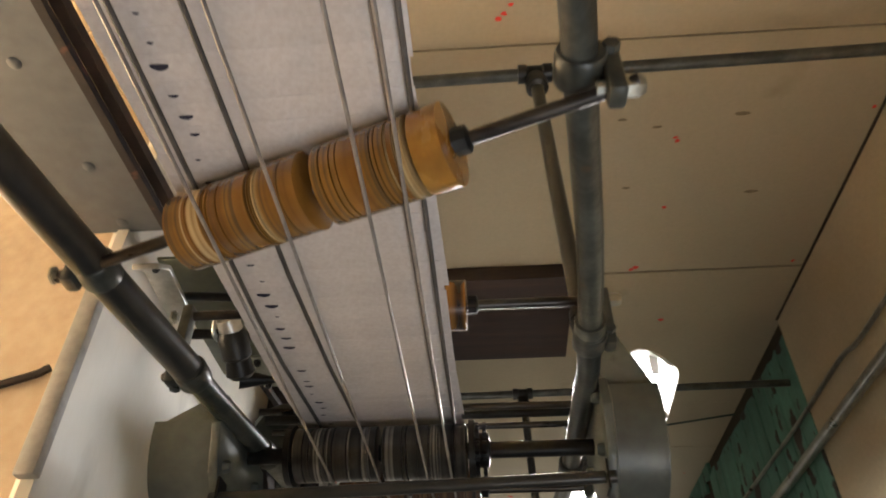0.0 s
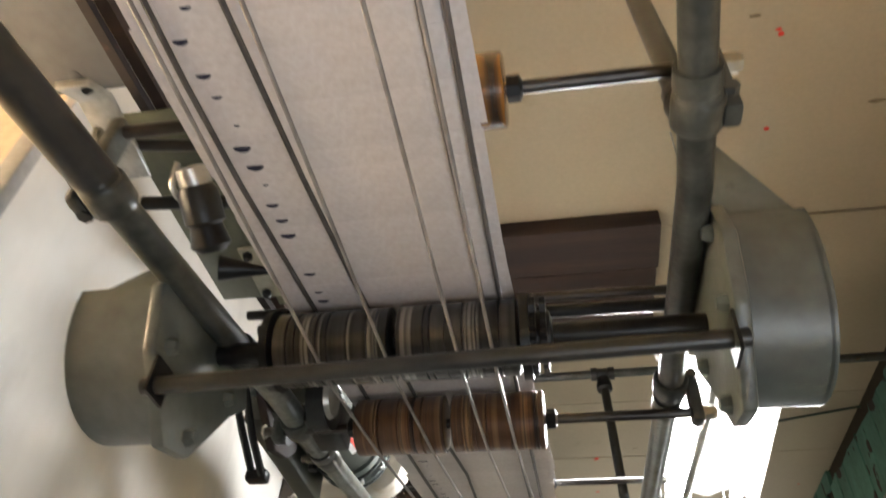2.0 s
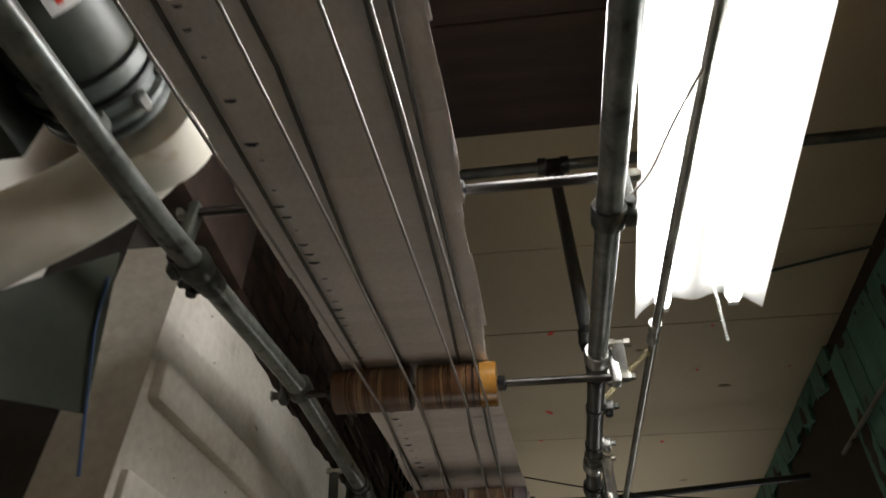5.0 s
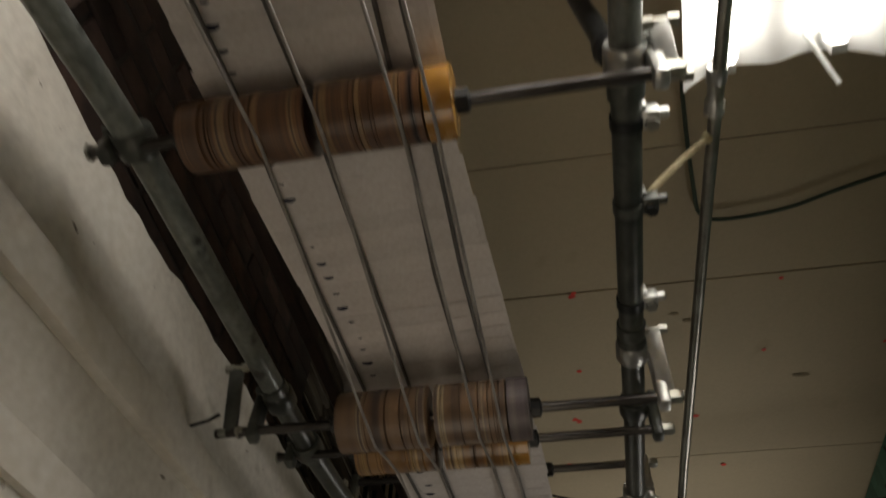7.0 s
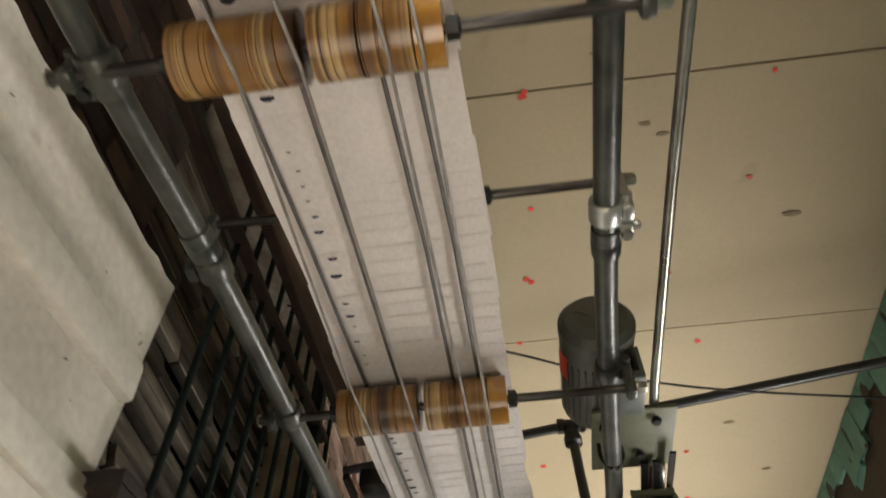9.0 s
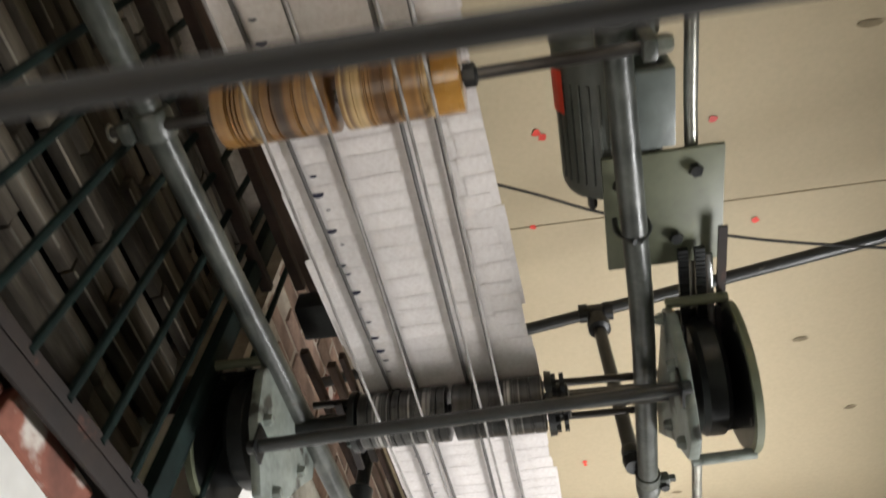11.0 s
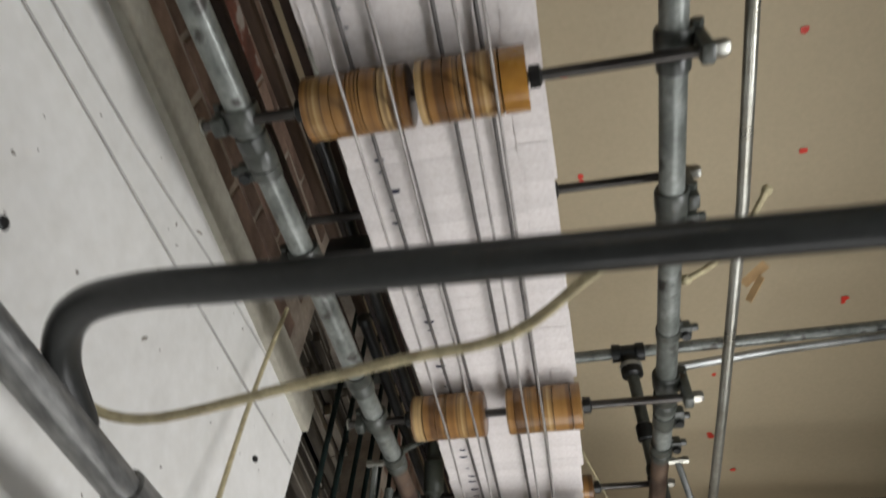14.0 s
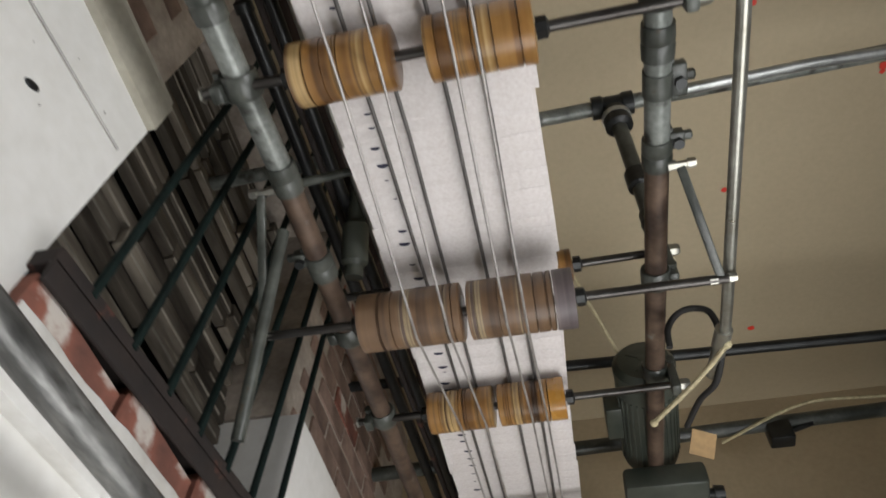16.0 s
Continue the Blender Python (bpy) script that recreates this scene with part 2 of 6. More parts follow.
def banded(name, stops, rough, freq, coat=0.35):
    """Turned wood: bands of colour that run round the drum, with a little grain and soiling."""
    m = bpy.data.materials.new(name)
    m.use_nodes = True
    t = m.node_tree
    b = t.nodes["Principled BSDF"]
    b.inputs["Coat Weight"].default_value, b.inputs["Coat Roughness"].default_value = coat, 0.25
    co = t.nodes.new("ShaderNodeTexCoord")
    mp = t.nodes.new("ShaderNodeMapping")
    mp.inputs["Scale"].default_value = (freq, 0.0, 0.0)
    info = t.nodes.new("ShaderNodeObjectInfo")
    sh = t.nodes.new("ShaderNodeVectorMath")
    sh.operation = "SCALE"
    sh.inputs[0].default_value = (7.0, 0, 0)
    t.links.new(info.outputs["Random"], sh.inputs["Scale"])
    ad = t.nodes.new("ShaderNodeVectorMath")
    t.links.new(co.outputs["Object"], mp.inputs[0])
    t.links.new(mp.outputs[0], ad.inputs[0])
    t.links.new(sh.outputs[0], ad.inputs[1])
    n = t.nodes.new("ShaderNodeTexNoise")
    n.inputs["Scale"].default_value, n.inputs["Detail"].default_value = 1.0, 3.5
    t.links.new(ad.outputs[0], n.inputs["Vector"])
    ramp = t.nodes.new("ShaderNodeValToRGB")
    els = ramp.color_ramp.elements
    els[0].position, els[0].color = stops[0][0], (*stops[0][1], 1)
    els[1].position, els[1].color = stops[-1][0], (*stops[-1][1], 1)
    for p, c in stops[1:-1]:
        e = els.new(p)
        e.color = (*c, 1)
    t.links.new(n.outputs["Fac"], ramp.inputs[0])
    n2 = t.nodes.new("ShaderNodeTexNoise")
    n2.inputs["Scale"].default_value, n2.inputs["Detail"].default_value = 22, 5
    t.links.new(co.outputs["Object"], n2.inputs["Vector"])
    mix = t.nodes.new("ShaderNodeMix")
    mix.data_type, mix.blend_type = "RGBA", "OVERLAY"
    mix.inputs["Factor"].default_value = 0.45
    t.links.new(ramp.outputs[0], mix.inputs["A"])
    t.links.new(n2.outputs["Fac"], mix.inputs["B"])
    t.links.new(mix.outputs["Result"], b.inputs["Base Color"])
    b.inputs["Roughness"].default_value = rough
    return m


WOOD_HONEY = banded("varnished_honey_wood", [(0.38, (0.037, 0.018, 0.008)), (0.43, (0.131, 0.061, 0.018)), (0.48, (0.246, 0.123, 0.034)), (0.51, (0.279, 0.148, 0.045)),
                                             (0.535, (0.115, 0.061, 0.025)), (0.565, (0.246, 0.139, 0.045)), (0.60, (0.456, 0.314, 0.142)), (0.65, (0.098, 0.049, 0.021))], 0.32, 21)
WOOD_BRIGHT = banded("glossy_honey_wood", [(0.38, (0.045, 0.022, 0.009)), (0.44, (0.210, 0.094, 0.017)), (0.49, (0.255, 0.124, 0.022)),
                                           (0.52, (0.112, 0.064, 0.022)), (0.56, (0.247, 0.128, 0.026)), (0.595, (0.532, 0.399, 0.199)), (0.63, (0.180, 0.083, 0.017))], 0.24, 22, 0.7)
WOOD_RED = banded("varnished_dark_brown_wood", [(0.38, (0.028, 0.015, 0.01)), (0.45, (0.13, 0.06, 0.024)), (0.50, (0.085, 0.04, 0.018)), (0.54, (0.17, 0.085, 0.034)),
                                                (0.60, (0.24, 0.15, 0.07)), (0.64, (0.05, 0.025, 0.014))], 0.38, 44)
WOOD_GREY = banded("worn_grey_brown_wood", [(0.38, (0.045, 0.027, 0.020)), (0.46, (0.125, 0.075, 0.042)), (0.54, (0.165, 0.098, 0.052)), (0.575, (0.115, 0.078, 0.054)),
                                            (0.60, (0.340, 0.264, 0.158)), (0.625, (0.081, 0.054, 0.044))], 0.42, 28, 0.3)
WOOD_PURPLE = banded("purplish_grey_wood", [(0.38, (0.05, 0.04, 0.042)), (0.5, (0.10, 0.08, 0.082)), (0.6, (0.16, 0.13, 0.125))], 0.5, 40, 0.1)
STEEL_DRUM = banded("turned_dark_steel", [(0.36, (0.03, 0.03, 0.03)), (0.45, (0.10, 0.098, 0.094)), (0.53, (0.05, 0.05, 0.048)), (0.56, (0.34, 0.33, 0.31)), (0.585, (0.16, 0.155, 0.15)), (0.61, (0.05, 0.05, 0.045)), (0.64, (0.4, 0.39, 0.37))], 0.28, 24, 0.0)
STEEL_DRUM.node_tree.nodes["Principled BSDF"].inputs["Metallic"].default_value = 0.8


# ---------------------------------------------------------------- building blocks
BASE = {}


def thing(name, at, label, category, group="", kind=""):
    ob = new(name)
    ob.location = at
    BASE[ob] = Vector(at)
    return tagged(ob, label, category, group, kind)


def part(name, bm, material, parent, label="", pivot=None, smooth=True):
    """Links a bmesh, built in world places, as one mesh under a thing or under a part."""
    origin = Vector(pivot) if pivot is not None else BASE[parent]
    bm.transform(Matrix.Translation(-origin))
    me = bpy.data.meshes.new(name)
    bm.normal_update()
    bm.to_mesh(me)
    bm.free()
    if smooth:
        me.polygons.foreach_set("use_smooth", [True] * len(me.polygons))
        me.set_sharp_from_angle(angle=radians(38))
    for mat in material if isinstance(material, (list, tuple)) else [material]:
        me.materials.append(mat)
    ob = new(name, me)
    ob.parent = parent
    ob.location = origin - BASE[parent]
    BASE[ob] = origin
    if label:
        ob["label"] = label
    return ob


def solid(name, bm, material, label, category="", group="", kind="", smooth=True):
    """A top-level thing or piece of the setting that is one mesh."""
    me = bpy.data.meshes.new(name)
    lo = [min(v.co[i] for v in bm.verts) for i in range(3)]
    hi = [max(v.co[i] for v in bm.verts) for i in range(3)]
    origin = Vector(((lo[0] + hi[0]) / 2, (lo[1] + hi[1]) / 2, lo[2]))
    bm.transform(Matrix.Translation(-origin))
    bm.normal_update()
    bm.to_mesh(me)
    bm.free()
    if smooth:
        me.polygons.foreach_set("use_smooth", [True] * len(me.polygons))
        me.set_sharp_from_angle(angle=radians(38))
    for mat in material if isinstance(material, (list, tuple)) else [material]:
        me.materials.append(mat)
    ob = new(name, me)
    ob.location = origin
    BASE[ob] = origin
    return tagged(ob, label, category, group, kind)


def box(bm, x0, x1, y0, y1, z0, z1, bevel=0.0, m=None):
    mat = Matrix.Translation(((x0 + x1) / 2, (y0 + y1) / 2, (z0 + z1) / 2)) @ Matrix.Diagonal((x1 - x0, y1 - y0, z1 - z0, 1))
    r = bmesh.ops.create_cube(bm, size=1, matrix=(m or Matrix()) @ mat)
    if bevel:
        edges = list({e for v in r["verts"] for e in v.link_edges})
        bmesh.ops.bevel(bm, geom=edges, offset=bevel, segments=2, affect="EDGES", profile=0.5)
    return bm


def boxes(*dims, bevel=0.0):
    bm = bmesh.new()
    for d in dims:
        box(bm, *d, bevel=bevel)
    return bm


def curve_points(pts, steps=6):
    """Catmull-Rom through the points."""
    p = [Vector(q) for q in pts]
    p = [p[0] * 2 - p[1]] + p + [p[-1] * 2 - p[-2]]
    out = []
    for i in range(1, len(p) - 2):
        for k in range(steps):
            t = k / steps
            a, b, c, d = p[i - 1], p[i], p[i + 1], p[i + 2]
            out.append(0.5 * (2 * b + (c - a) * t + (2 * a - 5 * b + 4 * c - d) * t * t + (3 * b - a - 3 * c + d) * t ** 3))
    return out + [p[-2]]


def tube(bm, pts, r, n=12, caps=True, axis=None):
    p = [Vector(q) for q in pts]
    rings, side = [], None
    for i, c in enumerate(p):
        way = axis or (p[min(i + 1, len(p) - 1)] - p[max(i - 1, 0)]).normalized()
        side = (side - way * side.dot(way)) if side else way.orthogonal()
        side.normalize()
        up = way.cross(side)
        rad = r[i] if isinstance(r, (list, tuple)) else r
        rings.append([bm.verts.new(c + rad * (math.cos(a) * side + math.sin(a) * up)) for a in (2 * math.pi * k / n for k in range(n))])
    for a, b in zip(rings, rings[1:]):
        for k in range(n):
            bm.faces.new((a[k], a[(k + 1) % n], b[(k + 1) % n], b[k]))
    if caps:
        bm.faces.new(rings[0][::-1])
        bm.faces.new(rings[-1])
    return bm


def rod(a, b, r, n=12):
    return tube(bmesh.new(), [a, b], r, n)


def turned(a, b, profile, n=28):
    """A turned piece from a to b; profile: (share of the length, radius)."""
    a, b = Vector(a), Vector(b)
    return tube(bmesh.new(), [a.lerp(b, s) for s, _ in profile], [r for _, r in profile], n, axis=(b - a).normalized())


def prism(outline, x0, x1, bevel=0.0):
    """An outline in (y, z), run from x0 to x1."""
    bm = bmesh.new()
    a = [bm.verts.new((x0, y, z)) for y, z in outline]
    b = [bm.verts.new((x1, y, z)) for y, z in outline]
    n = len(a)
    bm.faces.new(a[::-1])
    bm.faces.new(b)
    for k in range(n):
        bm.faces.new((a[k], a[(k + 1) % n], b[(k + 1) % n], b[k]))
    bmesh.ops.recalc_face_normals(bm, faces=bm.faces)
    if bevel:
        bmesh.ops.bevel(bm, geom=list(bm.edges), offset=bevel, segments=2, affect="EDGES", profile=0.5)
    return bm


def lerp_table(y, table):
    return float(np.interp(y, [a for a, _ in table], [b for _, b in table]))


# heights and lines of the conveyor along the room
CARRY_Z = [(-1, 2.13), (1.04, 2.15), (1.57, 2.185), (2.87, 2.395), (3.58, 2.42), (3.97, 2.465), (5.6, 2.55), (6.3, 2.61), (7.2, 2.74), (9, 2.95)]
CARRY_X = [(-1, -0.235), (0.5, -0.222), (1.3, -0.212), (2.0, -0.19), (2.87, -0.196), (3.5, -0.155), (4.3, -0.13), (5.0, -0.104), (5.9, -0.097), (6.8, -0.105), (7.5, -0.14), (9, -0.2)]
RAIL_R = [(-0.6, 0.03), (0.4, 0.105), (0.8, 0.155), (1.1, 0.178), (2.1, 0.188), (3.4, 0.2), (4.2, 0.215), (4.85, 0.247), (5.9, 0.25), (6.4, 0.245), (7.0, 0.229), (8.3, 0.2)]
RAIL_L = [(-0.6, -0.66), (0.6, -0.53), (1.0, -0.483), (1.5, -0.447), (1.7, -0.452), (2.2, -0.47), (2.7, -0.458), (3.4, -0.44), (4.2, -0.41), (5.0, -0.388), (6.0, -0.365), (6.5, -0.362), (7.0, -0.38), (8.3, -0.42)]


def carry_z(y):
    return lerp_table(y, CARRY_Z)


def carry_x(y):
    return lerp_table(y, CARRY_X)


def rail_r(y):
    return Vector((lerp_table(y, RAIL_R), y, carry_z(y)))


def rail_l(y):
    return Vector((lerp_table(y, RAIL_L), y, carry_z(y) - 0.04))


# ---------------------------------------------------------------- the room
ROOM_END, CEIL = 8.06, 3.42


def ceiling():
    bm = bmesh.new()
    ys = [-2.5, -0.0, 1.305, 2.47, 3.66, 4.212, 5.222, 8.2]
    for y0, y1 in zip(ys, ys[1:]):
        for x0, x1 in ((-2.3, 0.47), (0.47, 1.42)):
            lo, hi = (0.007 if y == 2.47 and x0 > 0 else 0.0035 if y in (1.305, 4.212) else 0.002 for y in (y0, y1))
            box(bm, x0, x1, y0 + lo, y1 - hi, CEIL, CEIL + 0.02)
    n = len(bm.faces)
    box(bm, -2.4, 1.5, -2.6, 8.3, CEIL + 0.021, CEIL + 0.1)
    bm.faces.ensure_lookup_table()
    for f in bm.faces[n:]:
        f.material_index = 1
    n = len(bm.faces)
    rng = random.Random(4)
    marks = [(0.692, 1.711), (0.711, 2.065), (0.155, 4.21), (0.852, 4.236), (0.829, 4.589), (0.075, 5.222), (0.12, 4.914), (0.73, 5.3), (0.74, 5.975),
             (0.77, 6.33), (0.553, 7.2), (0.545, 7.52), (0.62, 6.67), (0.1, 1.19), (0.12, 1.16), (0.66, 1.13), (1.0, 1.12), (1.33, 1.62), (1.3, 2.43), (0.65, 2.43),
             (0.82, 2.83), (0.1, 2.93), (0.15, 4.62), (0.6, 4.95), (1.25, 4.6), (0.13, 6.0), (0.15, 6.32), (0.64, 7.75), (0.95, 6.9)]
    for x, y in marks:
        for k in range(1 + (rng.random() < 0.4)):
            r, a0 = rng.uniform(0.008, 0.014), rng.uniform(0, 3)
            c = Vector((x + k * rng.uniform(-0.02, 0.02), y + k * 0.016, CEIL - 0.004))
            ring = [bm.verts.new(c + Vector((math.cos(a0 - a) * r * rng.uniform(0.7, 1.2), math.sin(a0 - a) * r * rng.uniform(0.6, 1.0), 0))) for a in (i * 0.785 for i in range(8))]
            bm.faces.new(ring)
    bm.faces.ensure_lookup_table()
    for f in bm.faces[n:]:
        f.material_index = 2
    # scuff marks
    n = len(bm.faces)
    for x, y in [(0.5, 1.62), (0.62, 1.66), (0.9, 1.62), (0.55, 1.95), (0.5, 4.36), (0.55, 4.4), (0.98, 4.75), (1.02, 2.0), (0.35, 4.12), (0.9, 5.8), (1.1, 6.15), (0.5, 6.55)]:
        r = rng.uniform(0.012, 0.03)
        c = Vector((x, y, CEIL - 0.0035))
        bm.faces.new([bm.verts.new(c + Vector((math.cos(-a) * r * rng.uniform(0.6, 1.3), math.sin(-a) * r * 0.35, 0))) for a in (i * 0.785 for i in range(8))])
    bm.faces.ensure_lookup_table()
    for f in bm.faces[n:]:
        f.material_index = 3
    stain = shader("scuffed_board", (0.27, 0.215, 0.13), 0.8)
    ob = solid("ceiling", bm, [BEIGE_BOARD, SEAM, RED_PAINT, stain], "beige painted board ceiling with seams and red paint dots", kind="structure", smooth=False)
    return ob


ceiling()
solid("floor", boxes((-2.3, 1.5, -2.6, 8.3, -0.1, 0.0)), shader("grey_concrete", (0.11, 0.105, 0.095), 0.8), "grey concrete press room floor", kind="structure", smooth=False)
solid("wall_right", boxes((1.36, 1.45, -2.6, 2.87, 0, CEIL)), WALL_BEIGE, "beige board wall with red marks and stains", kind="structure", smooth=False)
solid("trim_cove", boxes((1.352, 1.359, -2.5, 2.866, 3.41, 3.418)), SEAM, "dark gap line between ceiling and board wall", kind="structure", smooth=False)
solid("wall_right_peeling", boxes((1.38, 1.45, 2.87, 8.3, 0, CEIL)), SEAM, "peeling green painted wall over dark brown", kind="structure", smooth=False)
solid("trim_corner", boxes((-0.79, -0.752, 1.095, 1.118, 1.985, 2.40), bevel=0.003), shader("grey_white_strip_paint", (0.42, 0.42, 0.405), 0.6, second=(0.33, 0.33, 0.315), scale=6, grain=60), "pale painted corner strip of the cream wall", kind="structure")
solid("wall_end", boxes((-0.75, 1.45, 8.1, 8.2, 0, CEIL)), WALL_BEIGE, "beige end wall of the press room", kind="structure", smooth=False)
solid("wall_back", boxes((-2.4, 1.45, -2.7, -2.6, 0, CEIL)), CREAM_WALL, "cream wall behind", kind="structure", smooth=False)
solid("wall_far_left", boxes((-2.4, -2.3, -2.6, 1.3, 0, CEIL)), ORANGE_WALL, "warm lit cream wall of the side room", kind="structure", smooth=False)
solid("wall_return", boxes((-2.3, -0.80, 1.165, 1.24, 0, CEIL)), ORANGE_WALL, "warm cream return wall of the side room", kind="structure", smooth=False)
slant = bmesh.new()
foot_ring = [(-0.788, 1.122), (-0.764, 1.122), (-0.858, 2.2), (-0.862, 2.497), (-0.95, 2.497), (-0.95, 1.3)]
a_, b_ = ([slant.verts.new((x, y, z)) for x, y in foot_ring] for z in (0, CEIL))
slant.faces.new(a_[::-1])
slant.faces.new(b_)
for k in range(len(a_)):
    slant.faces.new((a_[k], a_[(k + 1) % len(a_)], b_[(k + 1) % len(a_)], b_[k]))
bmesh.ops.recalc_face_normals(slant, faces=slant.faces)
solid("wall_left_white", slant, DIRTY_CREAM, "cream painted wall beside the conveyor", kind="structure", smooth=False)
ragged = random.Random(21)
crest = [(2.5 + k * 0.04, 2.462 + max(0.0, 2.5 + k * 0.04 - 3.05) * 0.092 + ragged.uniform(-0.006, 0.006)) for k in range(41)]
solid("wall_left_plaster", prism([(2.5, 0), (4.1, 0)] + crest[::-1], -0.709, -0.58), CREAM_WALL, "stained cream plaster wall with a ragged top edge", kind="structure", smooth=False)
for name, dims, label in (("wall_left_plain", (-0.9, -0.55, 5.05, 6.40, 0, 2.6), "white plaster wall with drips and a hole"),
                          ("wall_left_sill_1", (-0.9, -0.55, 4.1, 4.55, 0, 2.07), "white plaster wall under the boarded window"),
                          ("wall_left_sill_2", (-0.9, -0.55, 4.55, 5.05, 0, 2.11), "white plaster wall under the sill"),
                          ("wall_left_sill_3", (-0.9, -0.55, 6.4, 7.12, 0, 2.18), "white plaster wall under the far window"),
                          ("wall_left_far", (-0.9, -0.55, 7.12, 8.2, 0, 2.66), "white plaster wall near the end")):
    solid(name, boxes(dims), WHITE_WALL, label, kind="structure", smooth=False)
solid("wall_left_backing", boxes((-1.0, -0.9, 2.5, 8.2, 0, CEIL)), MORTAR, "mortar bed behind the bricks", kind="structure", smooth=False)
solid("trim_jamb", boxes((-0.56, -0.5485, 5.046, 5.088, 2.42, 2.62), bevel=0.003), RUST_STEEL, "dark broken edge of the plaster by the window", kind="structure")
solid("trim", boxes((-0.72, -0.535, 5.05, 6.40, 2.6, 2.68), (-0.72, -0.545, 5.05, 6.4, 2.684, 2.71), bevel=0.004), LEDGE, "grey beige painted ledge on the white wall", kind="structure")


def ridge(name, y0, y1, z0, z1, x, thick, high, label):
    """A worn plaster ridge that climbs along the wall."""
    bm = bmesh.new()
    length = math.hypot(y1 - y0, z1 - z0)
    m = Matrix.Translation((x, (y0 + y1) / 2, (z0 + z1) / 2)) @ Matrix.Rotation(math.atan2(z1 - z0, y1 - y0), 4, "X")
    box(bm, -thick, thick, -length / 2, length / 2, -high / 2, high / 2, bevel=min(thick, high) * 0.45, m=m)
    return solid(name, bm, CREAM_WALL, label, kind="structure")


ridge("trim_ridge", 2.52, 4.09, 2.17, 2.31, -0.58, 0.022, 0.075, "worn plaster ridge climbing along the cream wall")
ridge("trim_ridge_low", 2.52, 4.09, 1.98, 2.10, -0.58, 0.014, 0.06, "lower plaster ridge on the cream wall")

# ---------------------------------------------------------------- the conveyor
SPIN = []          # turning drums: object, resting matrix, radius
STREAM_SPEED = 0.072


def rail(name, line, y0, y1, sleeves, label, rust=None, first=0.0205, start=None):
    start = start or PIPE_PAINT
    at = line(y0)
    ob = thing(name, at, label, "pipe", group="rails of the conveyor")
    cuts = [y0] + sleeves + [y1]
    for a, b in zip(cuts, cuts[1:]):
        n = max(3, int((b - a) / 0.12))
        part("pipe", tube(bmesh.new(), [line(a + (b - a) * k / n) for k in range(n + 1)], first if a == y0 else 0.0205, 18),
             RUSTY_PIPE if rust and a >= rust else start if a == y0 else LIGHT_PIPE if a > 1.3 and (a < 2.5 or a > 5) else PIPE_PAINT, ob, "rusty bare pipe" if rust and a >= rust else "")
    for y in sleeves:
        part("sleeve", turned(line(y - 0.028), line(y + 0.028), [(0, 0.021), (0.0, 0.0245), (0.42, 0.0255), (0.5, 0.0235), (0.58, 0.0255), (1, 0.0245), (1, 0.021)], 18), PIPE_PAINT, ob)
    return ob


rail("rail_pipe", rail_r, -0.6, 8.0, [0.98, 1.66, 2.9, 3.39, 4.02, 5.32, 5.62, 5.93, 6.42, 6.62], "grey green painted steel pipe rail with sleeves", rust=6.6, first=0.0195)
rail("rail_pipe", rail_l, -0.6, 8.0, [0.98, 1.36, 1.74, 2.38, 3.42, 3.9, 5.28, 5.66, 6.22, 6.52, 6.72], "grey green painted steel pipe rail near the wall", rust=6.5, first=0.0255, start=DARK_PIPE)


def clamp(parent, at, axle_point, material, way=Vector((0, 1, 0)), out=1):
    """A split clamp round the rail, with an arm to the axle and a bolt."""
    at = Vector(at)
    ring = part("clamp", turned(at - way * 0.02, at + way * 0.02, [(0, 0.0205), (0, 0.026), (0.1, 0.028), (0.9, 0.028), (1, 0.026), (1, 0.0205)], 20), material, parent)
    a = Vector(axle_point)
    bm = bmesh.new()
    lo, hi = min(a.z, at.z) - 0.02, max(a.z, at.z) + 0.018
    x = at.x + out * 0.032
    box(bm, x - 0.010, x + 0.010, a.y - 0.015, a.y + 0.015, lo, hi, bevel=0.006)
    box(bm, min(at.x + out * 0.018, x), max(at.x + out * 0.018, x), a.y - 0.009, a.y + 0.009, at.z - 0.011, at.z + 0.011, bevel=0.003)
    arm = part("arm", bm, material, parent)
    part("pinch_bolt", turned((x, at.y - 0.024, at.z + 0.006), (x, at.y + 0.024, at.z + 0.006), [(0, 0.006), (0, 0.0095), (0.22, 0.0095), (0.22, 0.005), (0.8, 0.005), (0.8, 0.009), (1, 0.009)], 6), material, arm)
    part("bolt", turned((x - 0.02, a.y, a.z), (x + out * 0.03, a.y, a.z), [(0, 0.008), (0.55, 0.008), (0.55, 0.013), (0.9, 0.0125), (1, 0.009)], 6), CONDUIT, arm, "dull steel bolt")
    return ring


def drum_mesh(length, r, rings, seed):
    rng = random.Random(seed)
    prof = [(0, r * 0.35), (0, r * 0.9), (0.012, r)]
    cuts = sorted(rng.uniform(0.1, 0.93) for _ in range(rings))
    for c in cuts:
        d = rng.choice((0.0016, 0.0022, 0.004))
        prof += [(c - 0.008, r), (c - 0.004, r - d), (c + 0.004, r - d), (c + 0.008, r)]
    prof = sorted(prof, key=lambda q: q[0]) + [(0.988, r), (1, r * 0.9), (1, r * 0.35)]
    return turned((-length / 2, 0, 0), (length / 2, 0, 0), prof, 32)


